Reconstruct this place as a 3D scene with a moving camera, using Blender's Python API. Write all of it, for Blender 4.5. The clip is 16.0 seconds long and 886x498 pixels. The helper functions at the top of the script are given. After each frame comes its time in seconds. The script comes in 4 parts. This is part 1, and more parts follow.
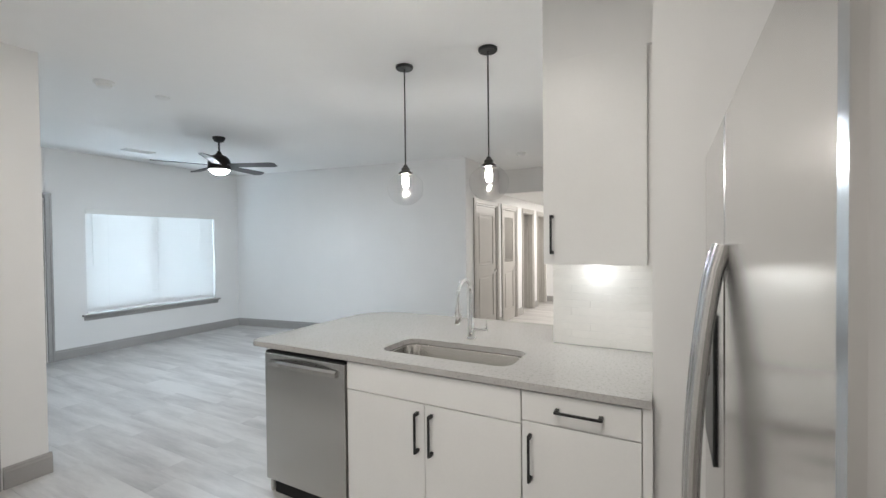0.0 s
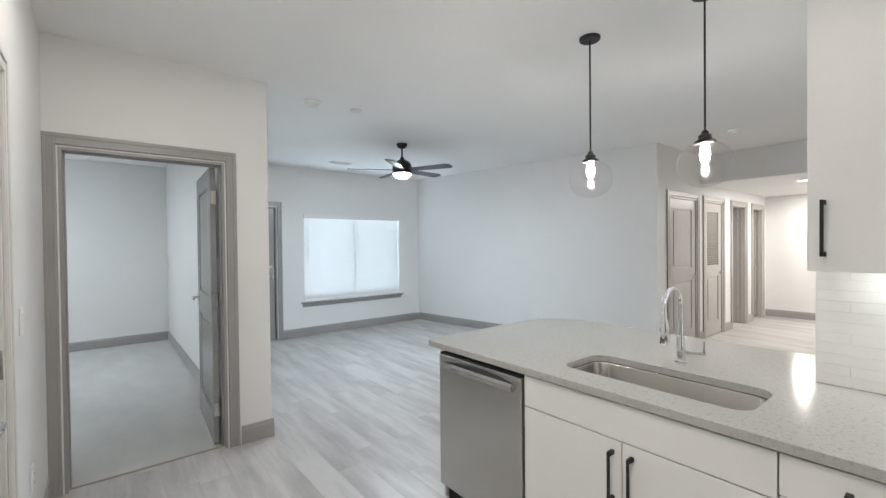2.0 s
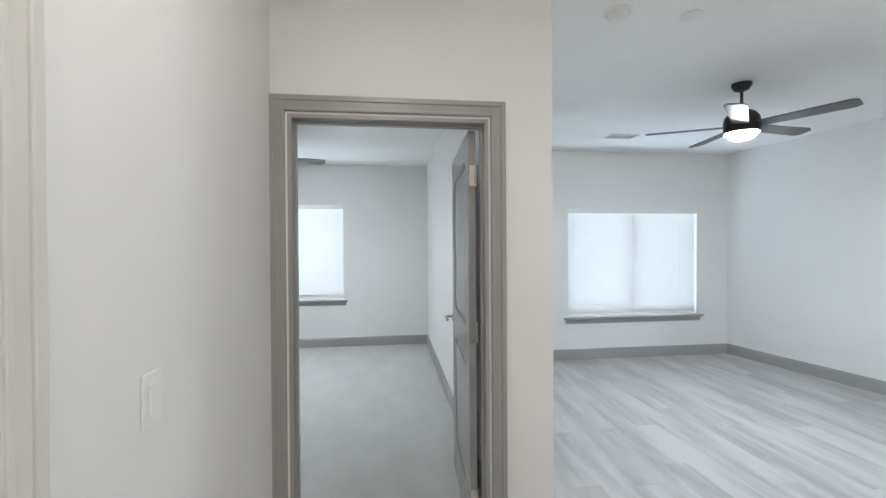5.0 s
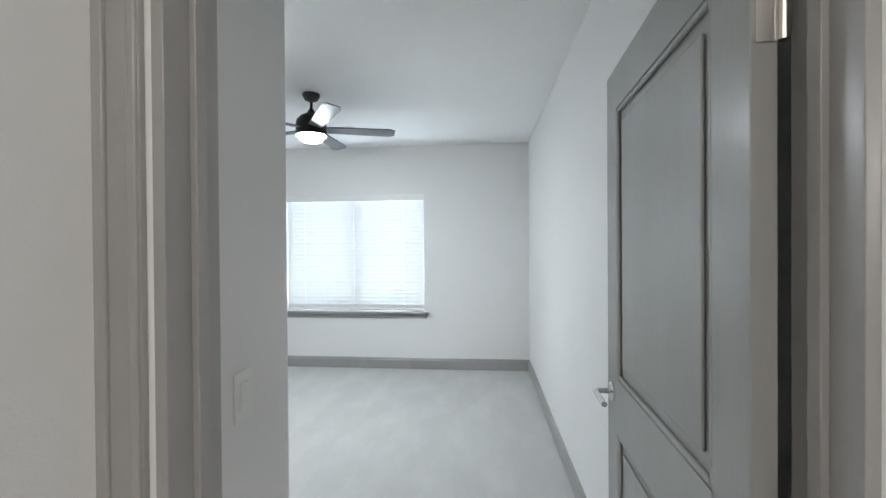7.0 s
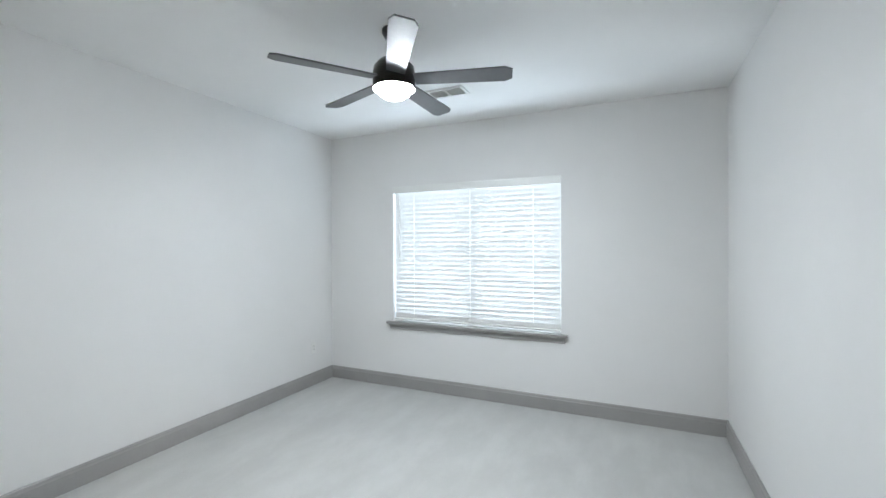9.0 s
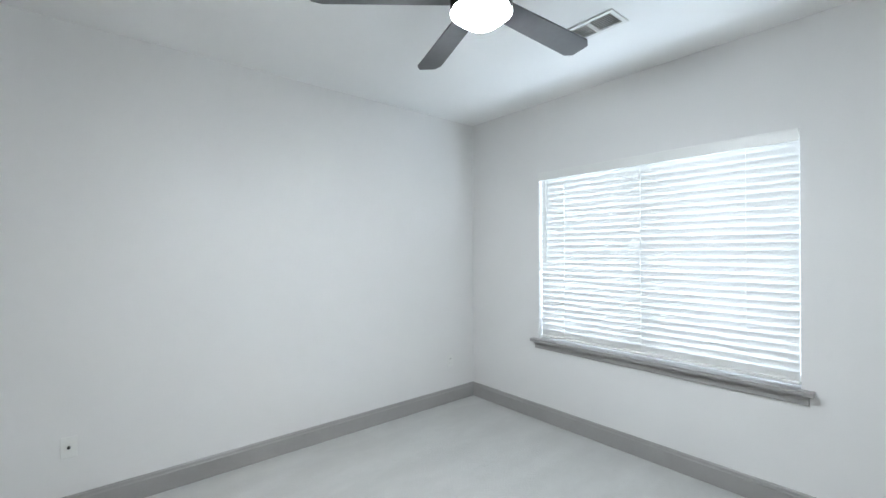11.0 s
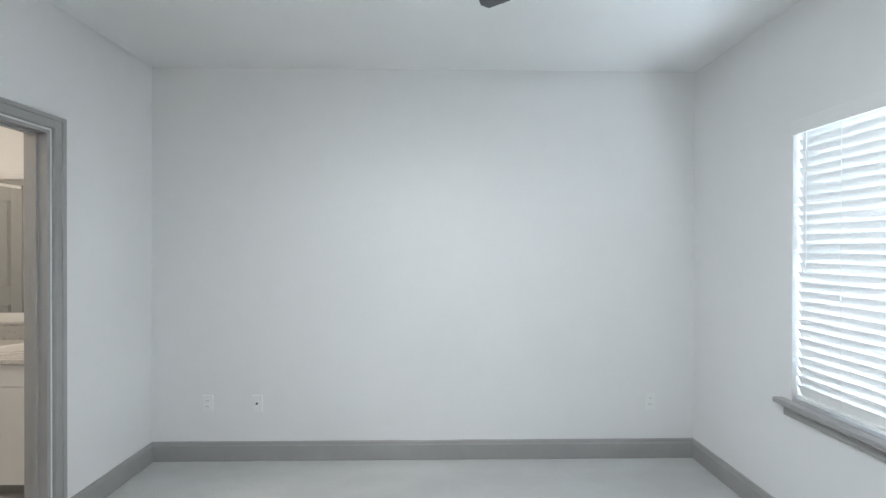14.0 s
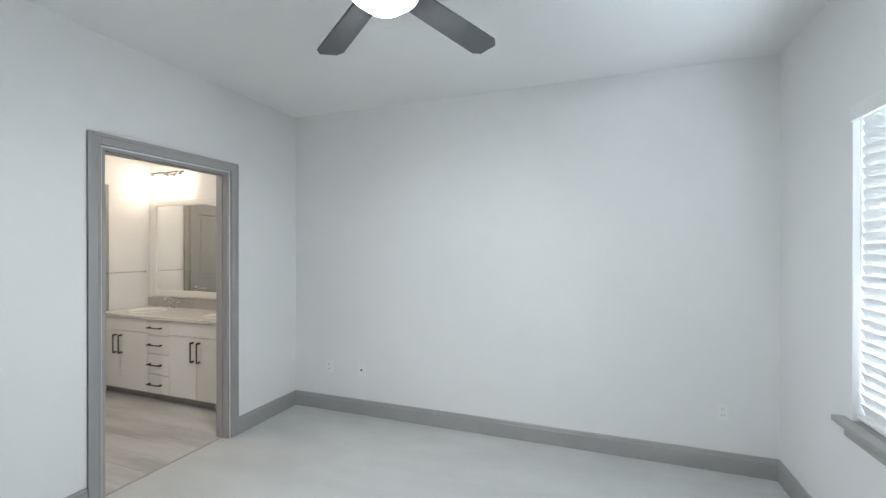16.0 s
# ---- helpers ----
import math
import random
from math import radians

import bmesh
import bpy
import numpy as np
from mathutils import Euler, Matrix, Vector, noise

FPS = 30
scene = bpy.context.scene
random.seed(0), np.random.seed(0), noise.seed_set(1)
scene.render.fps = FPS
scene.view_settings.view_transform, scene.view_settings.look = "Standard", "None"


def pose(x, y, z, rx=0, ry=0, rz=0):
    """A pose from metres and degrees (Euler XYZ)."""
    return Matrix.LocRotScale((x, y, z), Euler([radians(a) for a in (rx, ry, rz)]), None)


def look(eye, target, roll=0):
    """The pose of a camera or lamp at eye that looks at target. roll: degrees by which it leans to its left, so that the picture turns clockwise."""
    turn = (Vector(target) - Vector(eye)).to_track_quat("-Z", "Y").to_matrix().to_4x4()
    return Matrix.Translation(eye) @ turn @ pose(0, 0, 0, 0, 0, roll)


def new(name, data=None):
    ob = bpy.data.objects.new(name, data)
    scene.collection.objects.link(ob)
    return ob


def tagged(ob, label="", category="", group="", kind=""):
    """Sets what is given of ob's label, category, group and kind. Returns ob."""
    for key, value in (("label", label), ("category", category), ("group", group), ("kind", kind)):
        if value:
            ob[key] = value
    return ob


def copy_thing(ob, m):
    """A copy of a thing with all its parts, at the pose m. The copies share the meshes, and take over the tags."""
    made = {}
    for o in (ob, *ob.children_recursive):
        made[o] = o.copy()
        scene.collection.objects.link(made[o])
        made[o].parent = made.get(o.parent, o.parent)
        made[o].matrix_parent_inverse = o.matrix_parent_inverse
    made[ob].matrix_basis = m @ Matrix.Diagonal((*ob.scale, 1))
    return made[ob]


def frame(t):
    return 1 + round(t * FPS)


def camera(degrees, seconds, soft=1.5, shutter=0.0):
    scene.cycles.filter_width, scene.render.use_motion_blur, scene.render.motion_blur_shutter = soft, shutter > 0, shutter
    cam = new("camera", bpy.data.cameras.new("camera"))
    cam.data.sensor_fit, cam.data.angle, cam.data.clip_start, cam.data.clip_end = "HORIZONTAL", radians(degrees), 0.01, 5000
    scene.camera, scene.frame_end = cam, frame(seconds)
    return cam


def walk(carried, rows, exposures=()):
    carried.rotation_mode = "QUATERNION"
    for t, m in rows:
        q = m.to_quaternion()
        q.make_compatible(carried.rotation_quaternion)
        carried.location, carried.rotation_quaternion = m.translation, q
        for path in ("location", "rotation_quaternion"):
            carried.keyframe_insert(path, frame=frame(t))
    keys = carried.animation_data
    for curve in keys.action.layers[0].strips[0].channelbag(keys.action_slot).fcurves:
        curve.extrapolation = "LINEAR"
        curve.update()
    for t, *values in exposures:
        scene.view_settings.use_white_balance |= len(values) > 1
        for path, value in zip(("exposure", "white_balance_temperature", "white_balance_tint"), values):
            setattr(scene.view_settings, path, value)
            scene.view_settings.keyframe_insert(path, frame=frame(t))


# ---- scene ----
cam = camera(93.0, 16.0)
PATH = [
    (0, (-0.326, -2.609, 1.49), (1.435, -1.661, 1.456), -0.6),
    (0.5, (-0.352, -2.595, 1.483), (1.305, -1.475, 1.451), -0.6),
    (1, (-0.328, -2.555, 1.481), (1.213, -1.28, 1.451), -0.6),
    (1.5, (-0.249, -2.492, 1.487), (1.156, -1.069, 1.458), -0.6),
    (2, (-0.147, -2.4, 1.481), (1.11, -0.844, 1.456), -0.6),
    (2.5, (-0.053, -2.274, 1.479), (1.033, -0.595, 1.458), -0.6),
    (3, (0.016, -2.082, 1.482), (0.925, -0.301, 1.461), -0.6),
    (3.5, (0.054, -1.866, 1.492), (0.78, -0.003, 1.472), -0.6),
    (4, (0.1, -1.579, 1.495), (0.627, 0.35, 1.483), -0.5),
    (6.5, (0.097, 0.126, 1.51), (0.041, 2.125, 1.496), -0.4),
    (7, (0.09, 0.459, 1.508), (-0.097, 2.45, 1.493), -0.4),
    (7.5, (0.054, 0.776, 1.519), (-0.281, 2.747, 1.5), -0.5),
    (8, (0.007, 1.082, 1.541), (-0.472, 3.024, 1.514), -0.3),
    (8.5, (-0.028, 1.398, 1.531), (-0.668, 3.293, 1.508), -0.3),
    (9, (-0.032, 1.663, 1.499), (-0.856, 3.485, 1.488), -0.2),
    (11.5, (-0.135, 2.786, 1.465), (-1.806, 3.885, 1.473), -0.2),
    (12, (-0.155, 2.992, 1.455), (-1.94, 3.893, 1.466), -0.1),
    (12.5, (-0.221, 3.182, 1.457), (-2.094, 3.883, 1.464), 0.0),
    (13, (-0.283, 3.354, 1.489), (-2.221, 3.848, 1.479), 0.1),
    (13.5, (-0.291, 3.554, 1.474), (-2.275, 3.807, 1.474), 0.1),
    (14, (-0.251, 3.721, 1.491), (-2.251, 3.759, 1.483), 0.1),
    (14.5, (-0.171, 3.905, 1.499), (-2.166, 3.762, 1.488), 0.1),
    (15, (-0.099, 4.095, 1.493), (-2.074, 3.776, 1.488), 0.1),
    (15.5, (-0.006, 4.29, 1.499), (-1.943, 3.79, 1.496), 0.1),
    (16, (0.071, 4.479, 1.492), (-1.803, 3.782, 1.488), 0.0),
]
walk(cam, [(t, look(eye, aim, roll)) for t, eye, aim, roll in PATH], exposures=[(0.0, -0.05), (4.2, -0.03), (7.0, 0.08), (16.0, 0.06)])

# ---- world and light ----
world = bpy.data.worlds.new("sky")
scene.world = world
world.use_nodes = True
_wn = world.node_tree
_sky = _wn.nodes.new("ShaderNodeTexSky")
_sky.sky_type, _sky.sun_disc = "NISHITA", False
_sky.sun_elevation, _sky.sun_rotation = radians(50), radians(200)
_wn.links.new(_sky.outputs[0], _wn.nodes["Background"].inputs[0])
_wn.nodes["Background"].inputs[1].default_value = 0.12


def area_lamp(name, m, sx, sy, watts, colour):
    d = bpy.data.lights.new(name, "AREA")
    d.shape, d.size, d.size_y, d.energy, d.color = "RECTANGLE", sx, sy, watts, colour
    ob = new(name, d)
    ob.matrix_world = m
    return ob


def disc_lamp(name, p, watts, colour, d):
    """A round lamp that shines downwards."""
    data = bpy.data.lights.new(name, "AREA")
    data.shape, data.size, data.energy, data.color = "DISK", d, watts, colour
    ob = new(name, data)
    ob.location = p
    return ob


COOL, WARM, NEUTRAL, DAY = (0.70, 0.85, 1.0), (1.0, 0.88, 0.74), (1.0, 0.95, 0.89), (0.83, 0.92, 1.0)
BLUE = (0.63, 0.82, 1.0)
# the sky's light at the two windows, just outside the blinds
area_lamp("sky_light", look((-1.5, 5.74, 1.42), (-1.5, 0, 1.42)), 1.75, 1.36, 82, COOL)
area_lamp("sky_light", look((3.32, 4.54, 1.27), (3.32, 0, 1.27)), 1.80, 1.40, 84, BLUE)
area_lamp("sky_light", look((1.5, 4.54, 1.2), (1.5, 0, 1.2)), 0.6, 1.5, 8, COOL)

# ---- materials ----


def mat(name, base, rough=0.5, metal=0.0, var=0.04, scale=3.0, fine=60.0, bump=0.05, stretch=(1, 1, 1), tone2=None, rand=0.0, mix_at=(0.4, 0.65), spec=0.5):
    m = bpy.data.materials.new(name)
    m.use_nodes = True
    nt = m.node_tree
    b = nt.nodes["Principled BSDF"]
    b.inputs["Roughness"].default_value, b.inputs["Metallic"].default_value = rough, metal
    b.inputs["Specular IOR Level"].default_value = spec
    tc = nt.nodes.new("ShaderNodeTexCoord")
    mp = nt.nodes.new("ShaderNodeMapping")
    mp.inputs["Scale"].default_value = stretch
    nt.links.new(tc.outputs["Object"], mp.inputs["Vector"])
    vec = mp.outputs["Vector"]
    if rand:
        oi = nt.nodes.new("ShaderNodeObjectInfo")
        mul = nt.nodes.new("ShaderNodeMath")
        mul.operation = "MULTIPLY"
        mul.inputs[1].default_value = 37.0
        nt.links.new(oi.outputs["Random"], mul.inputs[0])
        add = nt.nodes.new("ShaderNodeVectorMath")
        nt.links.new(vec, add.inputs[0])
        nt.links.new(mul.outputs[0], add.inputs[1])
        vec = add.outputs[0]
    n1 = nt.nodes.new("ShaderNodeTexNoise")
    n1.inputs["Scale"].default_value, n1.inputs["Detail"].default_value = scale, 5
    n1.inputs["Roughness"].default_value = 0.6
    n2 = nt.nodes.new("ShaderNodeTexNoise")
    n2.inputs["Scale"].default_value, n2.inputs["Detail"].default_value = fine, 3
    for n in (n1, n2):
        nt.links.new(vec, n.inputs["Vector"])
    ramp = nt.nodes.new("ShaderNodeValToRGB")
    lo = tone2 or tuple(max(0, c * (1 - var)) for c in base)
    hi = tuple(min(1, c * (1 + var)) for c in base) if not tone2 else base
    ramp.color_ramp.elements[0].position, ramp.color_ramp.elements[1].position = mix_at
    ramp.color_ramp.elements[0].color, ramp.color_ramp.elements[1].color = (*lo, 1), (*hi, 1)
    nt.links.new(n1.outputs["Fac"], ramp.inputs["Fac"])
    mix = nt.nodes.new("ShaderNodeMix")
    mix.data_type, mix.blend_type = "RGBA", "MULTIPLY"
    mix.inputs["Factor"].default_value = 1.0
    r2 = nt.nodes.new("ShaderNodeMapRange")
    r2.inputs["From Min"].default_value, r2.inputs["From Max"].default_value = 0.3, 0.7
    r2.inputs["To Min"].default_value, r2.inputs["To Max"].default_value = 1 - var, 1.0
    nt.links.new(n2.outputs["Fac"], r2.inputs["Value"])
    nt.links.new(ramp.outputs["Color"], mix.inputs["A"])
    nt.links.new(r2.outputs["Result"], mix.inputs["B"])
    col = mix.outputs["Result"]
    if rand:
        m2 = nt.nodes.new("ShaderNodeMix")
        m2.data_type, m2.blend_type = "RGBA", "MULTIPLY"
        m2.inputs["Factor"].default_value = 1.0
        r3 = nt.nodes.new("ShaderNodeMapRange")
        r3.inputs["To Min"].default_value, r3.inputs["To Max"].default_value = 1 - rand, 1.0
        nt.links.new(oi.outputs["Random"], r3.inputs["Value"])
        nt.links.new(col, m2.inputs["A"])
        nt.links.new(r3.outputs["Result"], m2.inputs["B"])
        col = m2.outputs["Result"]
    nt.links.new(col, b.inputs["Base Color"])
    if bump:
        bp = nt.nodes.new("ShaderNodeBump")
        bp.inputs["Strength"].default_value, bp.inputs["Distance"].default_value = bump, 0.01
        nt.links.new(n2.outputs["Fac"], bp.inputs["Height"])
        nt.links.new(bp.outputs["Normal"], b.inputs["Normal"])
    rr = nt.nodes.new("ShaderNodeMapRange")
    rr.inputs["To Min"].default_value, rr.inputs["To Max"].default_value = max(0.02, rough * 0.85), min(1, rough * 1.15)
    nt.links.new(n1.outputs["Fac"], rr.inputs["Value"])
    if not metal:
        nt.links.new(rr.outputs["Result"], b.inputs["Roughness"])
    return m


def glow(name, colour, strength):
    m = bpy.data.materials.new(name)
    m.use_nodes = True
    b = m.node_tree.nodes["Principled BSDF"]
    b.inputs["Base Color"].default_value = (*colour, 1)
    b.inputs["Emission Color"].default_value = (*colour, 1)
    b.inputs["Emission Strength"].default_value = strength
    return m


def glass(name, tint=(1, 1, 1), rough=0.0, ior=1.45):
    m = bpy.data.materials.new(name)
    m.use_nodes = True
    b = m.node_tree.nodes["Principled BSDF"]
    b.inputs["Base Color"].default_value = (*tint, 1)
    b.inputs["Transmission Weight"].default_value = 1.0
    b.inputs["Roughness"].default_value = rough
    b.inputs["IOR"].default_value = ior
    return m


def thin_glass(name, ior):
    """Clear sheet glass: it lets light straight through and shines at grazing angles."""
    m = bpy.data.materials.new(name)
    m.use_nodes = True
    nt = m.node_tree
    nt.nodes.remove(nt.nodes["Principled BSDF"])
    clear, gloss = nt.nodes.new("ShaderNodeBsdfTransparent"), nt.nodes.new("ShaderNodeBsdfGlossy")
    gloss.inputs["Roughness"].default_value = 0.02
    clear.inputs["Color"].default_value = (0.985, 0.985, 0.985, 1)
    fr, mx = nt.nodes.new("ShaderNodeLayerWeight"), nt.nodes.new("ShaderNodeMixShader")
    power = nt.nodes.new("ShaderNodeMath")
    power.operation, power.inputs[1].default_value = "POWER", 5.0
    scaled = nt.nodes.new("ShaderNodeMapRange")
    scaled.inputs["To Min"].default_value, scaled.inputs["To Max"].default_value = ((ior - 1) / (ior + 1)) ** 2, 0.55
    nt.links.new(fr.outputs["Facing"], power.inputs[0])
    nt.links.new(power.outputs[0], scaled.inputs["Value"])
    nt.links.new(scaled.outputs["Result"], mx.inputs[0])
    nt.links.new(clear.outputs[0], mx.inputs[1])
    nt.links.new(gloss.outputs[0], mx.inputs[2])
    nt.links.new(mx.outputs[0], nt.nodes["Material Output"].inputs["Surface"])
    return m


WALL = mat("wall_paint", (0.78, 0.775, 0.765), 0.55, var=0.012, scale=1.2, fine=220, bump=0.06)
CEIL = mat("ceiling_paint", (0.89, 0.89, 0.88), 0.7, var=0.012, scale=1.0, fine=160, bump=0.10)
TRIM = mat("grey_trim_paint", (0.34, 0.33, 0.32), 0.32, var=0.03, scale=4, fine=90, bump=0.03)
DOOR = mat("grey_door_paint", (0.34, 0.335, 0.325), 0.22, var=0.03, scale=3, fine=120, bump=0.04, stretch=(1, 1, 0.15))
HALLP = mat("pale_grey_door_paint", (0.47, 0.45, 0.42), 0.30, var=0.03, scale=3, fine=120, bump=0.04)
PANTRY = mat("pale_door_paint", (0.66, 0.65, 0.62), 0.30, var=0.02, scale=3, fine=120, bump=0.03)
CARPET = mat("carpet", (0.59, 0.59, 0.575), 0.95, var=0.045, scale=2.4, fine=110, bump=1.0, spec=0.1, stretch=(1.8, 0.75, 1))
PLANK = mat("vinyl_plank", (0.55, 0.535, 0.52), 0.36, var=0.06, scale=1.7, fine=26, bump=0.03, stretch=(3.4, 0.5, 1), tone2=(0.355, 0.34, 0.335), rand=0.015, mix_at=(0.34, 0.60))
CAB = mat("white_cabinet", (0.78, 0.775, 0.76), 0.35, var=0.015, scale=2, fine=80, bump=0.02)
CABGAP = mat("cabinet_carcass", (0.45, 0.44, 0.42), 0.6, var=0.03)
QUARTZ = mat("quartz_top", (0.45, 0.44, 0.425), 0.12, var=0.12, scale=70, fine=240, bump=0.0, tone2=(0.34, 0.33, 0.315), mix_at=(0.30, 0.47))
BATHTOP = mat("bath_quartz", (0.66, 0.64, 0.61), 0.16, var=0.10, scale=30, fine=160, bump=0.0)
STEEL = mat("brushed_steel", (0.58, 0.57, 0.56), 0.17, 1.0, var=0.03, scale=1.5, fine=30, bump=0.0, stretch=(6, 6, 0.4))
STEELH = mat("brushed_steel_front", (0.56, 0.55, 0.535), 0.27, 1.0, var=0.012, scale=1.5, fine=30, bump=0.0, stretch=(1, 6, 0.4))
CHROME = mat("chrome", (0.80, 0.80, 0.80), 0.06, 1.0, var=0.01, bump=0)
NICKEL = mat("satin_nickel", (0.62, 0.60, 0.57), 0.25, 1.0, var=0.02, bump=0)
BLACK = mat("black_metal", (0.018, 0.018, 0.019), 0.38, 0.3, var=0.1, bump=0.02)
BRONZE = mat("dark_bronze", (0.035, 0.032, 0.030), 0.35, 0.6, var=0.1, bump=0.02)
BLADE = mat("fan_blade", (0.10, 0.10, 0.105), 0.48, var=0.10, scale=4, fine=40, bump=0.02)
WHITEP = mat("white_plastic", (0.80, 0.80, 0.78), 0.35, var=0.01, bump=0)
DARK = mat("dark_gap", (0.01, 0.01, 0.01), 0.8, var=0.1, bump=0)
PORC = mat("porcelain", (0.82, 0.81, 0.79), 0.10, var=0.01, bump=0)
TILE = mat("white_glazed_tile", (0.78, 0.77, 0.74), 0.14, var=0.02, scale=8, fine=40, bump=0.02, rand=0.03)
SINKM = mat("sink_steel", (0.44, 0.42, 0.40), 0.26, 1.0, var=0.03, bump=0)
GROUTW = mat("white_grout", (0.765, 0.755, 0.735), 0.9, var=0.03, fine=200, bump=0.1)
GROUT = mat("grout", (0.62, 0.61, 0.58), 0.9, var=0.05, fine=200, bump=0.1)
CLEAR, PANEG = thin_glass("clear_glass", 1.5), thin_glass("window_glass", 1.4)
MIRROR = mat("mirror_glass", (0.92, 0.93, 0.92), 0.02, 1.0, var=0.0, bump=0)
BULB = glow("lamp_filament", (1.0, 0.96, 0.91), 380)
BOWL = glow("lit_fan_bowl", (0.85, 0.93, 1.0), 240)
CANLIT = glow("lit_downlight_and_fill", (1.0, 0.90, 0.76), 12)
SHADEG = glow("lit_glass_shade", (1.0, 0.87, 0.72), 14)
LED = glow("led_strip", (1.0, 0.97, 0.94), 4)
GROUND = mat("lawn", (0.10, 0.12, 0.06), 0.9, var=0.2)

BLIND = bpy.data.materials.new("blind_slat")
BLIND.use_nodes = True
_nt = BLIND.node_tree
_b = _nt.nodes["Principled BSDF"]
_b.inputs["Base Color"].default_value = (0.86, 0.86, 0.85, 1)
_b.inputs["Roughness"].default_value = 0.4
_tr = _nt.nodes.new("ShaderNodeBsdfTranslucent")
_tr.inputs["Color"].default_value = (0.93, 0.90, 0.87, 1)
_mx = _nt.nodes.new("ShaderNodeMixShader")
_mx.inputs[0].default_value = 0.05
_nt.links.new(_b.outputs[0], _mx.inputs[1])
_nt.links.new(_tr.outputs[0], _mx.inputs[2])
_nt.links.new(_mx.outputs[0], _nt.nodes["Material Output"].inputs["Surface"])

# ---- mesh helpers ----


def box(bm, x0, x1, y0, y1, z0, z1, bev=0.0):
    g = bmesh.ops.create_cube(bm, size=1.0)
    vs = g["verts"]
    for v in vs:
        v.co = Vector(((x0 + x1) / 2 + v.co.x * (x1 - x0), (y0 + y1) / 2 + v.co.y * (y1 - y0), (z0 + z1) / 2 + v.co.z * (z1 - z0)))
    if bev:
        es = list({e for v in vs for e in v.link_edges})
        bmesh.ops.bevel(bm, geom=es, offset=bev, segments=2, profile=0.5, affect="EDGES", clamp_overlap=True)
    return bm


def boxes(*specs, bev=0.0):
    bm = bmesh.new()
    for s in specs:
        box(bm, *s, bev=bev)
    return bm


def lathe(profile, seg=32, centre=(0, 0, 0), axis="z"):
    """A turned body from (radius, height) pairs."""
    bm = bmesh.new()
    rings = []
    for r, h in profile:
        ring = []
        for i in range(seg):
            a = 2 * math.pi * i / seg
            p = Vector((r * math.cos(a), r * math.sin(a), h))
            if axis == "x":
                p = Vector((p.z, p.x, p.y))
            elif axis == "y":
                p = Vector((p.x, p.z, p.y))
            ring.append(bm.verts.new(p + Vector(centre)))
        rings.append(ring)
    for a, b in zip(rings, rings[1:]):
        for i in range(seg):
            j = (i + 1) % seg
            bm.faces.new((a[i], a[j], b[j], b[i]))
    for ring in (rings[0], rings[-1]):
        try:
            bm.faces.new(ring)
        except ValueError:
            pass
    bmesh.ops.remove_doubles(bm, verts=bm.verts, dist=1e-6)
    bmesh.ops.recalc_face_normals(bm, faces=bm.faces)
    return bm


def tube(points, r, seg=12):
    """A round bar along a line of points."""
    bm = bmesh.new()
    pts = [Vector(p) for p in points]
    rings = []
    up = Vector((0.13, 0.21, 0.97))
    for i, p in enumerate(pts):
        d = (pts[min(i + 1, len(pts) - 1)] - pts[max(i - 1, 0)]).normalized()
        u = d.cross(up)
        if u.length < 1e-3:
            u = d.cross(Vector((1, 0, 0)))
        u.normalize()
        w = d.cross(u)
        rings.append([bm.verts.new(p + r * (math.cos(2 * math.pi * k / seg) * u + math.sin(2 * math.pi * k / seg) * w)) for k in range(seg)])
    for a, b in zip(rings, rings[1:]):
        for i in range(seg):
            bm.faces.new((a[i], a[(i + 1) % seg], b[(i + 1) % seg], b[i]))
    bm.faces.new(rings[0])
    bm.faces.new(rings[-1])
    bmesh.ops.recalc_face_normals(bm, faces=bm.faces)
    return bm


def to_mesh(name, bm, material, smooth=False):
    me = bpy.data.meshes.new(name)
    if smooth:
        for f in bm.faces:
            f.smooth = True
        for e in bm.edges:
            if len(e.link_faces) == 2 and e.calc_face_angle(0) > 0.7:
                e.smooth = False
    bm.to_mesh(me)
    bm.free()
    me.materials.append(material)
    return me


def part(name, bm, material, parent=None, label="", smooth=False):
    ob = new(name, to_mesh(name, bm, material, smooth))
    ob.parent = parent
    if label:
        ob["label"] = label
    return ob


def thing(name, p, label, category, group="", rz=0):
    ob = new(name)
    ob.empty_display_size = 0.1
    ob.matrix_world = pose(*p, 0, 0, rz)
    return tagged(ob, label, category, group)


def structure(name, bm, material, label, category, smooth=False):
    return tagged(part(name, bm, material, None, "", smooth), label, category, "", "structure")


# ---- the shell ----
H = 2.74
XL, YD = -0.42, 0.985          # kitchen's west wall, bedroom door wall
XE, XW, YN, YS = 0.645, -3.21, 5.565, 1.755   # bedroom
YL = 4.365                     # living room window wall
WT = 0.115


def wall(name, specs, label="smooth off-white painted wall"):
    return structure(name, boxes(*specs), WALL, label, "wall")


# bedroom door wall, opening x -0.350 to 0.545, 2.085 high
wall("wall_bedroom_door", [(-0.62, -0.350, YD, YD + WT, 0, H), (0.545, XE, YD, YD + WT, 0, H), (-0.350, 0.545, YD, YD + WT, 2.085, H)])
wall("wall_partition", [(XE, 0.852, YD, YN + 0.2, 0, H)])
wall("wall_bedroom_entry", [(-0.62, -0.475, YD + WT, 1.52, 0, H)])
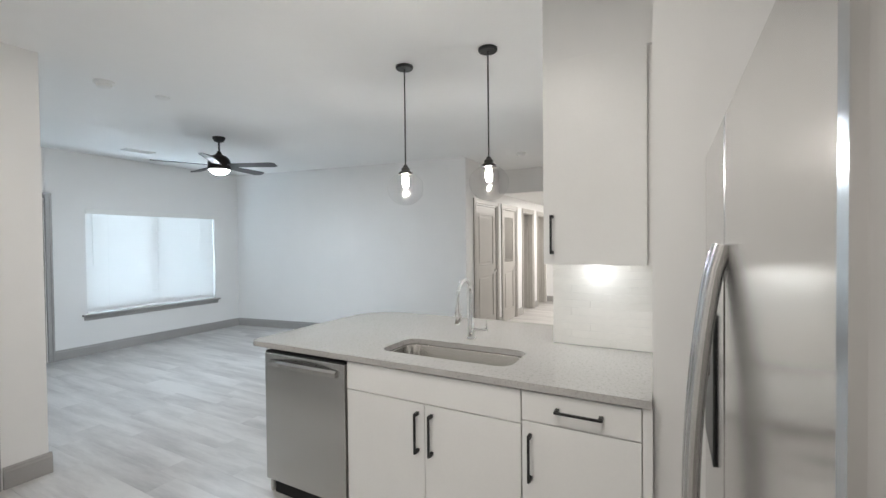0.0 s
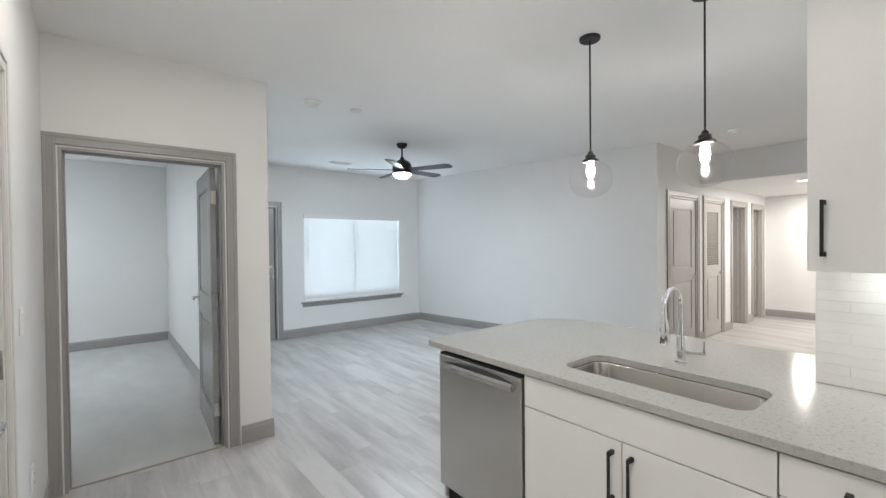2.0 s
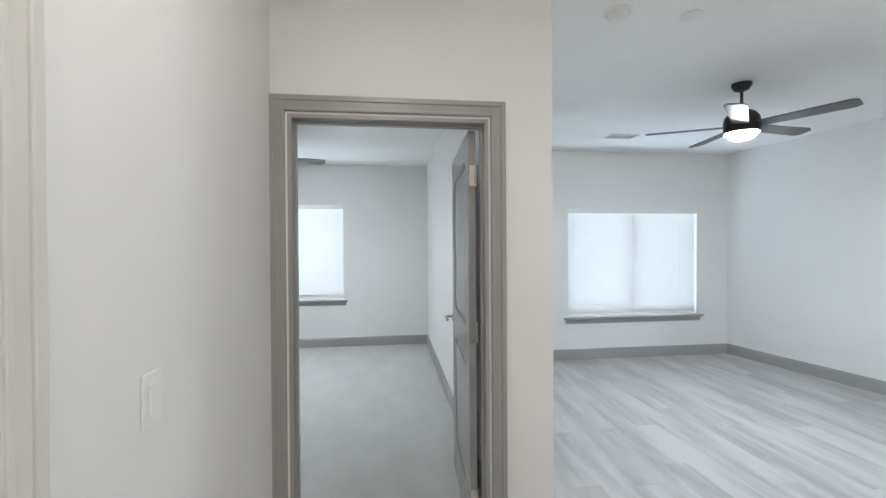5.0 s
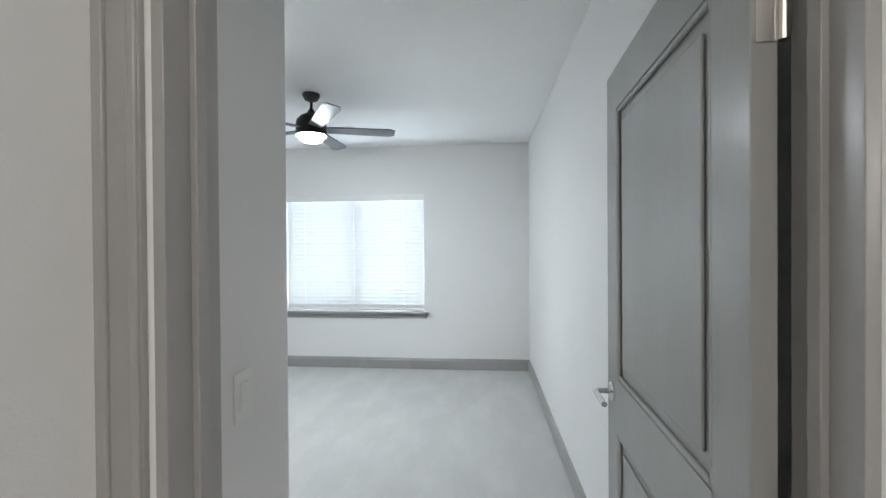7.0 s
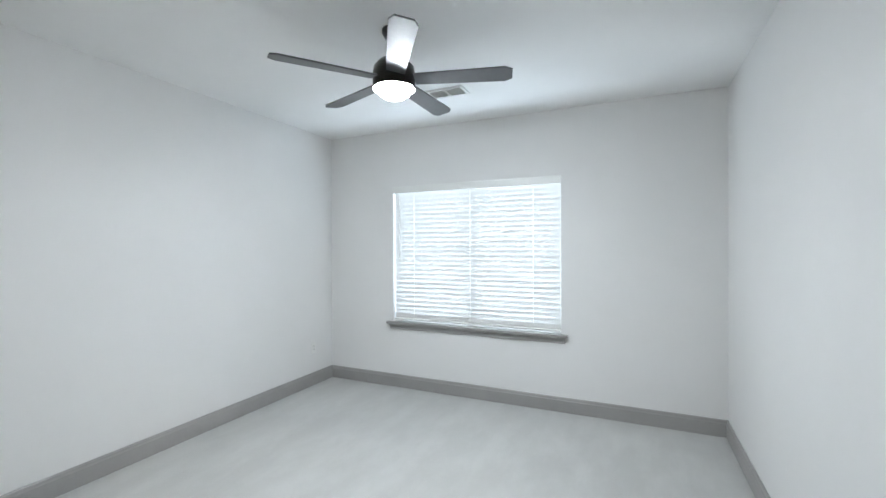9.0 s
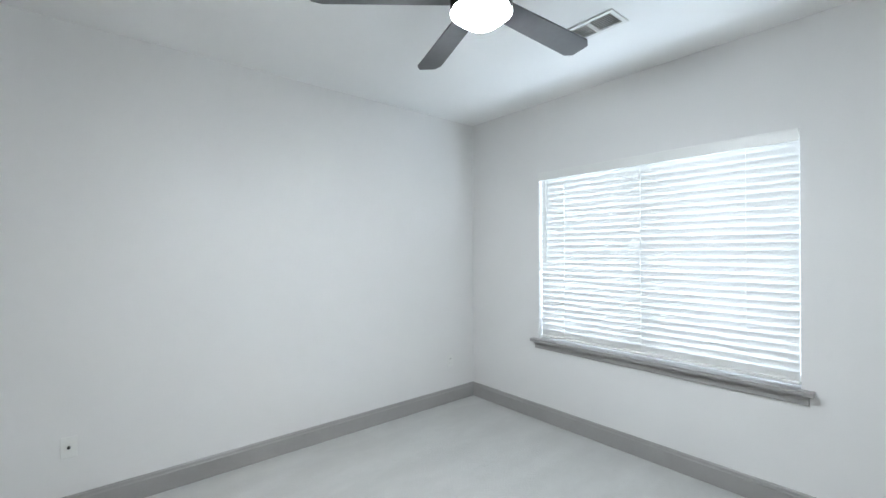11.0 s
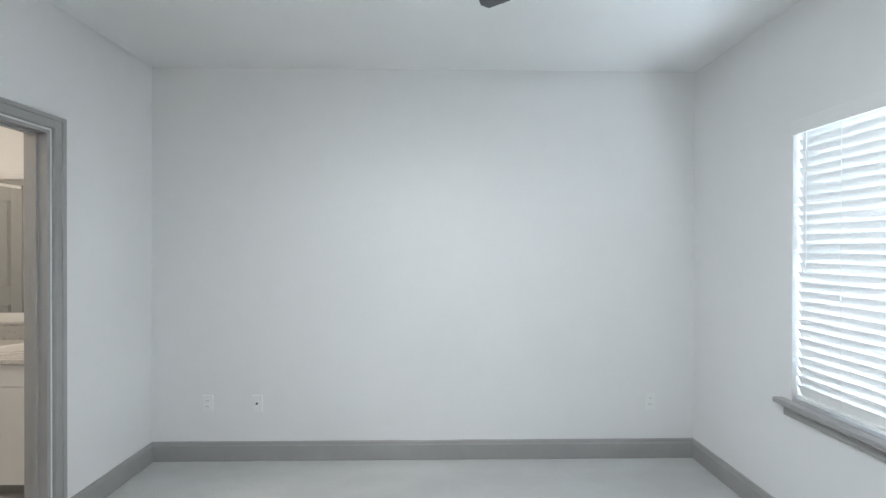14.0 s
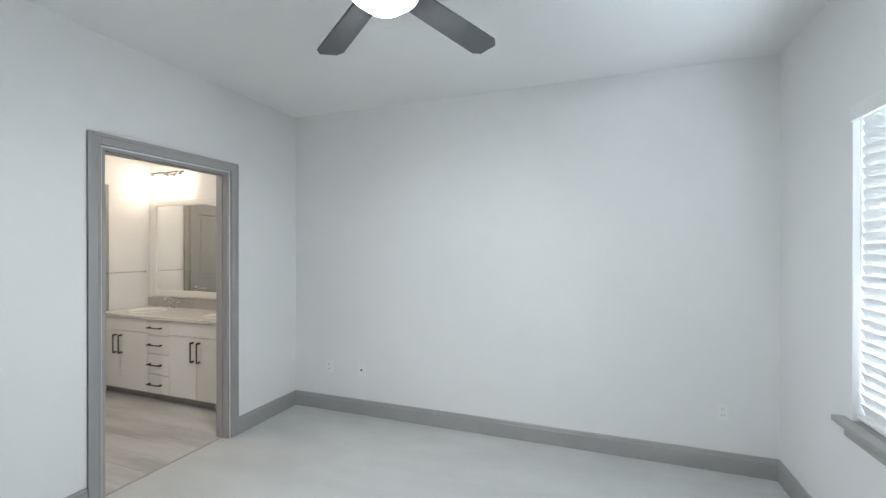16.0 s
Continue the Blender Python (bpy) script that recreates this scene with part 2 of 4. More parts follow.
# bath wall, opening x -2.437 to -1.535
wall("wall_bath_door", [(-1.535, -0.90, YS - WT, YS, 0, H), (-0.90, -0.475, 1.52, 1.63, 0, H), (-1.02, -0.90, 1.52, YS - WT, 0, H), (XW - 0.2, -2.437, YS - WT, YS, 0, H), (-2.437, -1.535, YS - WT, YS, 2.085, H)])
wall("wall_bedroom_west", [(XW - 0.15, XW, YS, YN + 0.2, 0, H)])
# bedroom window wall, opening x -2.385 to -0.625, z 0.69 to 2.14
wall("wall_bedroom_window", [(XW, -2.385, YN, YN + 0.2, 0, H), (-0.625, XE, YN, YN + 0.2, 0, H), (-2.385, -0.625, YN, YN + 0.2, 0, 0.69), (-2.385, -0.625, YN, YN + 0.2, 2.14, H)])
# living window wall: window x 2.40 to 4.238, z 0.54 to 1.99; patio door x 1.06 to 1.97
wall("wall_living_window", [(0.852, 1.06, YL, YL + 0.2, 0, H), (1.06, 1.97, YL, YL + 0.2, 2.085, H), (1.97, 2.40, YL, YL + 0.2, 0, H), (4.238, 5.0, YL, YL + 0.2, 0, H), (2.40, 4.238, YL, YL + 0.2, 0, 0.54), (2.40, 4.238, YL, YL + 0.2, 1.99, H)])


def slab(points, z0, z1):
    bm = bmesh.new()
    lo = [bm.verts.new((x, y, z0)) for x, y in points]
    hi = [bm.verts.new((x, y, z1)) for x, y in points]
    n = len(points)
    bm.faces.new(lo[::-1])
    bm.faces.new(hi)
    for i in range(n):
        bm.faces.new((lo[i], lo[(i + 1) % n], hi[(i + 1) % n], hi[i]))
    bmesh.ops.recalc_face_normals(bm, faces=bm.faces)
    return bm


XH0, YH, XH1 = 5.34, 0.05, 10.0   # hall
structure("wall_living_east", slab([(4.687, YL), (XH0, YH), (XH0 + 0.2, YH + 0.12), (4.9, YL)], 0, H), WALL, "smooth off-white painted living room wall", "wall")
wall("wall_hall_end", [(XH1, XH1 + 0.1, -2.2, YH + 0.1, 0, H)])
wall("wall_hall_south", [(2.2, XH1, -2.3, -2.18, 0, H)])
# kitchen
wall("wall_backsplash", [(2.06, 2.2, -3.5, -2.03, 0, H)])
wall("wall_soffit", [(1.768, 2.06, -2.556, -2.056, 2.363, H)], "off-white painted soffit over the wall cabinet")
wall("wall_fridge_side", [(1.385, 2.06, -3.5, -2.556, 0, H)])
wall("wall_kitchen_south", [(-2.4, 1.385, -3.6, -3.48, 0, H)])
wall("wall_fridge_west", [(-0.30, -0.08, -3.48, -2.80, 0, H)])
wall("wall_kitchen_west", [(-2.5, -2.4, -3.6, -1.2, 0, H)])
# west wall with the pantry door, opening y -0.870 to -0.312
wall("wall_pantry", [(XL - WT, XL, -1.3, -0.870, 0, H), (XL - WT, XL, -0.312, YD, 0, H), (XL - WT, XL, -0.870, -0.312, 2.085, H), (-2.4, XL - WT, -1.3, -1.2, 0, H)])
wall("wall_pantry_back", [(-1.3, -1.2, -1.2, YD, 0, H), (-1.2, XL - WT, YD, YD + 0.05, 0, H)])
# bath
wall("wall_bath", [(-3.42, -3.30, -0.51, YS - WT, 0, H), (-3.30, -1.1, -0.51, -0.39, 0, H), (-1.1, -1.0, -0.51, YS - WT, 0, H)], "cream painted bathroom wall")

structure("ceiling", boxes((-3.6, 5.7, -3.7, 5.9, H, H + 0.1), (5.7, XH1 + 0.2, -2.4, 0.3, H, H + 0.1)), CEIL, "white textured painted ceiling", "ceiling")
HALLX = 6.74
structure("ceiling_hall", boxes((HALLX + 0.1, XH1, -2.18, YH, 2.335, 2.50)), CEIL, "white lowered hallway ceiling", "ceiling")
wall("wall_hall_header", [(HALLX, HALLX + 0.1, -2.18, YH, 2.33, H)], "off-white painted header over the hallway")
structure("floor", boxes((-2.5, XH1 + 0.2, -3.7, -1.2, -0.1, -0.012), (-0.99, XH1 + 0.2, -1.2, YD + 0.05, -0.1, -0.012), (0.80, 5.3, YD + 0.05, YL + 0.2, -0.1, -0.012), (-3.4, -1.0, -0.52, YS - 0.06, -0.1, -0.012)), GROUT, "grey subfloor under the planks", "floor")
structure("ground", boxes((-60, 60, 6.5, 120, -3.2, -3.0)), GROUND, "green lawn outside the windows", "ground")


def carpet():
    bm = bmesh.new()
    x0, x1, y0, y1 = XW, XE, YS, YN
    nx, ny = 150, 150
    vs = []
    for j in range(ny + 1):
        for i in range(nx + 1):
            x, y = x0 + (x1 - x0) * i / nx, y0 + (y1 - y0) * j / ny
            z = 0.004 * noise.noise(Vector((x * 22, y * 22, 0))) + 0.003 * noise.noise(Vector((x * 5, y * 5, 3)))
            vs.append(bm.verts.new((x, y, z)))
    for j in range(ny):
        for i in range(nx):
            a = j * (nx + 1) + i
            bm.faces.new((vs[a], vs[a + 1], vs[a + nx + 2], vs[a + nx + 1]))
    box(bm, -0.90, XE, YD + 0.055, YS, -0.05, 0.002)
    box(bm, -2.437, -1.535, YS - 0.06, YS, -0.05, 0.002)
    box(bm, XW, XE, YS, YN, -0.1, -0.02)
    return bm


structure("carpet", carpet(), CARPET, "light grey cut-pile carpet, wall to wall", "carpet", True)
structure("threshold", boxes((-0.350, 0.545, YD + 0.04, YD + 0.058, -0.01, 0.006), (-2.437, -1.535, YS - 0.068, YS - 0.052, -0.01, 0.006), bev=0.002), mat("threshold_strip", (0.35, 0.31, 0.26), 0.5), "thin beige transition strip between planks and carpet", "threshold")


# ---- baseboards and casings ----
def baseboard(p, q, out, h=0.135):
    """A moulded board from p to q; out is the way it faces."""
    (x0, y0), (x1, y1) = p, q
    ox, oy = out
    bm = bmesh.new()
    prof = [(0.0, 0.0), (0.016, 0.0), (0.016, h - 0.03), (0.012, h - 0.022), (0.011, h - 0.008), (0.006, h), (0.0, h)]
    a = [bm.verts.new((x0 + ox * d, y0 + oy * d, z)) for d, z in prof]
    b = [bm.verts.new((x1 + ox * d, y1 + oy * d, z)) for d, z in prof]
    for i in range(len(prof)):
        j = (i + 1) % len(prof)
        bm.faces.new((a[i], a[j], b[j], b[i]))
    bm.faces.new(a)
    bm.faces.new(b)
    bmesh.ops.recalc_face_normals(bm, faces=bm.faces)
    return structure("baseboard", bm, TRIM, "grey painted moulded baseboard", "baseboard")


_e = Vector((XH0 - 4.687, YH - YL, 0)).normalized()
EOUT = (_e.y, -_e.x) if _e.y < 0 else (-_e.y, _e.x)
for p, q, o in [((0.635, YD), (0.868, YD), (0, -1)), ((0.852, YD), (0.852, YL), (1, 0)), ((2.05, YL), (4.687, YL), (0, -1)), ((0.852, YL), (0.98, YL), (0, -1)),
                ((4.687, YL), (XH0, YH), EOUT), ((XL, -0.232), (XL, YD - 0.001), (1, 0)), ((XE, YD + WT), (XE, YN), (-1, 0)), ((XW, YN), (XE, YN), (0, -1)),
                ((XW, YS), (XW, YN), (1, 0)), ((XW, YS), (-2.517, YS), (0, 1)), ((-1.455, YS), (-0.90, YS), (0, 1)), ((-0.90, 1.63), (-0.459, 1.63), (0, 1)), ((-0.475, YD + WT + 0.01), (-0.475, 1.646), (1, 0)),
                ((XH1, -2.18), (XH1, YH), (-1, 0)), ((XL, -1.3), (XL, -0.965), (1, 0)), ((2.2, -2.18), (XH1, -2.18), (0, 1))]:
    baseboard(p, q, o)


def frame_bm(ax, u0, u1, ztop, face, sign, w=0.078, d=0.018):
    """Moulded casing round an opening. ax: the axis along which the opening runs."""
    bm = bmesh.new()
    for k, (wa, wb, dd) in enumerate(((0.008, w, d * 0.7), (0.010, 0.024, d * 0.9), (w - 0.024, w, d))):
        for (a0, a1, z0, z1) in ((u0 - wb, u0 - wa, 0, ztop + wb), (u1 + wa, u1 + wb, 0, ztop + wb), (u0 - wa, u1 + wa, ztop + wa, ztop + wb)):
            f0, f1 = sorted((face, face + sign * (dd + 0.0004 * k)))
            if ax == "x":
                box(bm, a0, a1, f0, f1, z0, z1, bev=0.003)
            else:
                box(bm, f0, f1, a0, a1, z0, z1, bev=0.003)
    return bm


def jamb_bm(ax, u0, u1, ztop, f0, f1, t=0.018):
    bm = bmesh.new()
    stop0, stop1 = f0 + (f1 - f0) * 0.42, f0 + (f1 - f0) * 0.62
    for (a0, a1, z0, z1, b0, b1) in ((u0, u0 + t, 0, ztop, f0, f1), (u1 - t, u1, 0, ztop, f0, f1), (u0 + t, u1 - t, ztop - t, ztop, f0, f1),
                                     (u0 + t, u0 + t + 0.011, 0, ztop - t, stop0, stop1), (u1 - t - 0.011, u1 - t, 0, ztop - t, stop0, stop1), (u0 + t, u1 - t, ztop - t - 0.011, ztop - t, stop0, stop1)):
        if ax == "x":
            box(bm, a0, a1, b0, b1, z0, z1, bev=0.0015)
        else:
            box(bm, b0, b1, a0, a1, z0, z1, bev=0.0015)
    return bm


def door_frame(name, ax, u0, u1, f0, f1, ztop=2.085, sides=(True, True), material=None):
    ob = structure(name, jamb_bm(ax, u0, u1, ztop, f0 - 0.001, f1 + 0.001), material or TRIM, "grey painted door frame with moulded casing", "door frame")
    if sides[0]:
        part("casing", frame_bm(ax, u0, u1, ztop, f0, -1), material or TRIM, ob)
    if sides[1]:
        part("casing", frame_bm(ax, u0, u1, ztop, f1, 1), material or TRIM, ob)
    return ob


door_frame("door_frame_1", "x", -0.350, 0.545, YD, YD + WT)
door_frame("door_frame_2", "x", -2.437, -1.535, YS - WT, YS)
door_frame("door_frame_3", "y", -0.870, -0.312, XL - WT, XL, sides=(False, True), material=PANTRY)
door_frame("door_frame_4", "x", 1.06, 1.97, YL, YL + 0.2, sides=(True, False))


def panel_door(name, w, h, t, material, label, m, lever_side=1, louvre=False, lever=True, hinges=True, mid=0.92, lever_z=0.965, hinge_side=-1):
    """A two-panel moulded door; local x from the hinge, y the thickness, z up."""
    th = tagged(new(name), label, "door")
    th.matrix_world = m
    st, rail = 0.115, 0.13
    bm = bmesh.new()
    box(bm, 0, st, -t / 2, t / 2, 0, h, bev=0.002)
    box(bm, w - st, w, -t / 2, t / 2, 0, h, bev=0.002)
    box(bm, st, w - st, -t / 2, t / 2, 0, rail + 0.08)
    box(bm, st, w - st, -t / 2, t / 2, h - rail, h)
    box(bm, st, w - st, -t / 2, t / 2, mid, mid + 0.17)
    part("leaf", bm, material, th)
    for z0, z1 in ((rail + 0.08, mid), (mid + 0.17, h - rail)):
        if louvre and z0 > 1:
            n = int((z1 - z0) / 0.034)
            for i in range(n):
                z = z0 + (i + 0.5) * (z1 - z0) / n
                bm = boxes((st, w - st, -0.004, 0.004, -0.021, 0.021))
                bmesh.ops.rotate(bm, verts=bm.verts, cent=(0, 0, 0), matrix=Matrix.Rotation(radians(38), 3, "X"))
                bmesh.ops.translate(bm, verts=bm.verts, vec=(0, 0, z))
                part("louvre", bm, material, th)
            continue
        bm = bmesh.new()
        box(bm, st, w - st, -t / 2 + 0.012, t / 2 - 0.012, z0, z1)
        # sticking and raised field on each face
        for s in (-1, 1):
            f0, f1 = sorted((s * (t / 2 - 0.012), s * (t / 2 - 0.004)))
            box(bm, st + 0.045, w - st - 0.045, f0, f1, z0 + 0.045, z1 - 0.045, bev=0.006)
            for (a0, a1, c0, c1) in ((st, st + 0.014, z0, z1), (w - st - 0.014, w - st, z0, z1), (st + 0.014, w - st - 0.014, z0, z0 + 0.014), (st + 0.014, w - st - 0.014, z1 - 0.014, z1)):
                box(bm, a0, a1, f0, sorted((s * (t / 2 - 0.012), s * (t / 2 - 0.001)))[1] if s > 0 else f1, c0, c1, bev=0.004)
        part("door_panel", bm, material, th)
    if lever:
        for s in (-1, 1):
            hx = w - 0.065
            part("rosette", lathe([(0.0, 0), (0.032, 0), (0.032, 0.006), (0.026, 0.010), (0.0, 0.010)], 24, (hx, 0, 0), "y") if s > 0 else lathe([(0.0, 0), (0.032, 0), (0.032, -0.006), (0.026, -0.010), (0.0, -0.010)], 24, (hx, 0, 0), "y"), CHROME, th, "chrome rosette", True).location = (0, s * t / 2, lever_z)
            part("lever", tube([(hx, s * t / 2, lever_z), (hx, s * (t / 2 + 0.045), lever_z), (hx - 0.012, s * (t / 2 + 0.055), lever_z), (hx - 0.05, s * (t / 2 + 0.056), lever_z), (hx - 0.115, s * (t / 2 + 0.052), lever_z - 0.003)], 0.009), CHROME, th, "chrome lever handle", True)
    if hinges:
        for z in (0.25, 1.07, 1.83):
            hy = hinge_side * (t / 2 + 0.004)
            bm = tube([(-0.004, hy, z - 0.05), (-0.004, hy, z + 0.05)], 0.0075)
            box(bm, -0.0025, -0.0005, -t / 2, t / 2 - 0.006, z - 0.05, z + 0.05)
            if hinge_side > 0:
                box(bm, 0.002, 0.034, t / 2 + 0.0002, t / 2 + 0.002, z - 0.05, z + 0.05)
            part("hinge", bm, NICKEL, th, "satin nickel butt hinge")
    return th


# bedroom door, open against the partition; hinge at the east jamb
panel_door("bedroom_door", 0.84, 2.05, 0.036, DOOR, "grey two-panel moulded bedroom door standing open", pose(0.487, YD + WT - 0.006, 0.012, 0, 0, 87), lever_z=1.02, mid=0.905)
panel_door("pantry_door", 0.513, 2.05, 0.036, PANTRY, "pale painted two-panel pantry door, closed", pose(XL - 0.030, -0.333, 0.012, 0, 0, -90), mid=0.92, hinge_side=1)

# ---- hall doors ----
HALL = [(5.69, 6.60, "closed"), (6.90, 7.64, "louvre"), (8.10, 8.79, "open"), (9.20, 9.80, "open")]
_specs, _x = [], XH0 + 0.0
for a, b, kind in HALL:
    _specs += [(_x, a, YH, YH + WT, 0, H), (a, b, YH, YH + WT, 2.085, H)]
    _x = b
_specs.append((_x, XH1, YH, YH + WT, 0, H))
wall("wall_hall_north", _specs)
wall("wall_hall_rooms", [(5.5, 10.1, 1.6, 1.7, 0, H), (7.84, 7.92, YH + WT, 1.6, 0, H), (8.97, 9.05, YH + WT, 1.6, 0, H), (10.0, 10.1, YH + WT, 1.6, 0, H)])
structure("ceiling_rooms", boxes((5.5, 10.1, 0.2, 1.7, 2.6, 2.7)), CEIL, "white painted ceiling", "ceiling")
structure("floor_rooms", boxes((5.5, 10.1, 0.2, 1.7, -0.1, -0.004)), CARPET, "light grey carpet", "floor")
for i, (a, b, kind) in enumerate(HALL):
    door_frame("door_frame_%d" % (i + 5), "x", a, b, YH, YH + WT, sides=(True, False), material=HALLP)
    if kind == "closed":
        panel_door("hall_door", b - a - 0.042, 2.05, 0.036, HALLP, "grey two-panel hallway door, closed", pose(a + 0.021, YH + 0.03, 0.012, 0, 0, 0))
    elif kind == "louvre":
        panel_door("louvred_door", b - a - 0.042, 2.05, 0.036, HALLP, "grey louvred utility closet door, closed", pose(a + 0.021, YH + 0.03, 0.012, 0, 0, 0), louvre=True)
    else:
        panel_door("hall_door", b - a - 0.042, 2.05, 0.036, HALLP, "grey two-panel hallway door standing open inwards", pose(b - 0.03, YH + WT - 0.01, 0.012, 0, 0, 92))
    for x0, x1 in (((XH0, a - 0.08),) if i == 0 else ((HALL[i - 1][1] + 0.08, a - 0.08),)):
        baseboard((x0, YH), (x1, YH), (0, -1))


# ---- windows with blinds ----
def window(idx, x0, x1, z0, z1, yf, n):
    w = tagged(new("window_%d" % idx), "white vinyl double window with closed white blinds", "window", "", "structure")
    bm = bmesh.new()
    y0, y1 = yf + 0.10, yf + 0.16
    xm = (x0 + x1) / 2
    for s in ((x0, x0 + 0.05, z0, z1), (x1 - 0.05, x1, z0, z1), (x0 + 0.05, x1 - 0.05, z0, z0 + 0.05), (x0 + 0.05, x1 - 0.05, z1 - 0.05, z1), (xm - 0.055, xm + 0.055, z0 + 0.05, z1 - 0.05)):
        box(bm, s[0], s[1], y0, y1, s[2], s[3], bev=0.004)
    zm = (z0 + z1) / 2
    box(bm, x0 + 0.05, xm - 0.055, y0 + 0.005, y1 - 0.005, zm - 0.016, zm + 0.016, bev=0.003)
    box(bm, xm + 0.055, x1 - 0.05, y0 + 0.005, y1 - 0.005, zm - 0.016, zm + 0.016, bev=0.003)
    part("window_frame", bm, WHITEP, w)
    for a, b in ((x0 + 0.05, xm - 0.055), (xm + 0.055, x1 - 0.05)):
        for c, d in ((z0 + 0.05, zm - 0.016), (zm + 0.016, z1 - 0.05)):
            p = part("pane", boxes((a, b, y0 + 0.028, y0 + 0.033, c, d)), PANEG, w)
            p.visible_shadow = False
    # stool and apron
    sill = part("window_sill", boxes((x0 - 0.06, x1 + 0.06, yf - 0.055, yf - 0.0005, z0 - 0.012, z0 + 0.014), (x0 + 0.001, x1 - 0.001, yf - 0.0005, yf + 0.10, z0 + 0.0, z0 + 0.014), bev=0.004), TRIM, w, "grey painted window stool")
    part("apron", boxes((x0 - 0.035, x1 + 0.035, yf - 0.016, yf, z0 - 0.07, z0 - 0.012), (x0 - 0.04, x1 + 0.04, yf - 0.026, yf, z0 - 0.03, z0 - 0.012), bev=0.003), TRIM, sill)
    # the blind
    bl = thing("window_blind", (xm, yf, z1), "white two-inch slatted window blind, lowered and closed", "blind", "window blinds")
    part("valance", boxes((x0 - xm + 0.002, x1 - xm - 0.002, -0.012, 0.004, -0.072, -0.001), (x0 - xm + 0.01, x1 - xm - 0.01, 0.004, 0.06, -0.045, -0.003), bev=0.003), WHITEP, bl)
    top, bot = -0.052, -(z1 - z0) + 0.045
    bm = bmesh.new()
    L = (x1 - x0) / 2 - 0.008
    prof = [(-0.032, 0.0), (-0.016, 0.003), (0.0, 0.004), (0.016, 0.003), (0.032, 0.0), (0.016, 0.0), (0.0, 0.001), (-0.016, 0.0)]
    a = [bm.verts.new((-L, y, z)) for y, z in prof]
    b = [bm.verts.new((L, y, z)) for y, z in prof]
    for i in range(8):
        bm.faces.new((a[i], a[(i + 1) % 8], b[(i + 1) % 8], b[i]))
    bm.faces.new(a)
    bm.faces.new(b)
    bmesh.ops.recalc_face_normals(bm, faces=bm.faces)
    bmesh.ops.rotate(bm, verts=bm.verts, cent=(0, 0, 0), matrix=Matrix.Rotation(radians(-69), 3, "X"))
    me = to_mesh("slat", bm, BLIND, True)
    for i in range(n):
        s = new("slat", me)
        s.parent = bl
        s.location = (0, 0.035, top + (bot - top) * (i + 0.5) / n)
        s.rotation_euler = (radians(random.uniform(-0.8, 0.8)), radians(random.uniform(-0.04, 0.04)), 0)
    part("bottom_rail", boxes((-L, L, 0.012, 0.060, bot - 0.018, bot, ), bev=0.004), WHITEP, bl)
    for dx in (-L * 0.72, 0, L * 0.72):
        part("ladder_cord", tube([(dx, 0.006, top), (dx, 0.006, bot)], 0.0012, 6), WHITEP, bl)
    part("tilt_wand", tube([(-L + 0.07, -0.004, top + 0.01), (-L + 0.07, -0.004, top - 0.72)], 0.004, 8), WHITEP, bl)
    return w


window(1, -2.385, -0.625, 0.69, 2.14, YN, 28)
window(2, 2.40, 4.238, 0.54, 1.99, YL, 29)


# ---- patio door ----
def patio_door():
    th = thing("patio_door", (1.09, YL + 0.06, 0.01), "grey patio door with a glazed upper half, closed", "door")
    w, h = 0.85, 2.05
    part("leaf", boxes((0, 0.13, -0.02, 0.02, 0, h), (w - 0.13, w, -0.02, 0.02, 0, h), (0.13, w - 0.13, -0.02, 0.02, 0, 0.25), (0.13, w - 0.13, -0.02, 0.02, h - 0.13, h), bev=0.003), DOOR, th)
    part("pane", boxes((0.13, w - 0.13, -0.004, 0.004, 0.25, h - 0.13)), PANEG, th).visible_shadow = False
    me = to_mesh("blind_slat", boxes((0.14, w - 0.14, -0.016, -0.0135, -0.024, 0.024)), BLIND)
    for i in range(38):
        s = new("blind_slat", me)
        s.parent = th
        s.location = (0, 0, 0.28 + i * 0.0432)
        s.rotation_euler = (0, 0, 0)
    part("rosette", lathe([(0, 0), (0.033, 0), (0.03, -0.012), (0, -0.012)], 24, (w - 0.07, -0.02, 0.96), "y"), CHROME, th, "chrome rosette", True)
    part("lever", tube([(w - 0.07, -0.02, 0.96), (w - 0.07, -0.07, 0.96), (w - 0.18, -0.075, 0.96)], 0.009), CHROME, th, "chrome lever handle", True)
    part("deadbolt", lathe([(0, 0), (0.033, 0), (0.028, -0.02), (0, -0.02)], 24, (w - 0.07, -0.02, 1.13), "y"), CHROME, th, "chrome deadbolt", True)


patio_door()


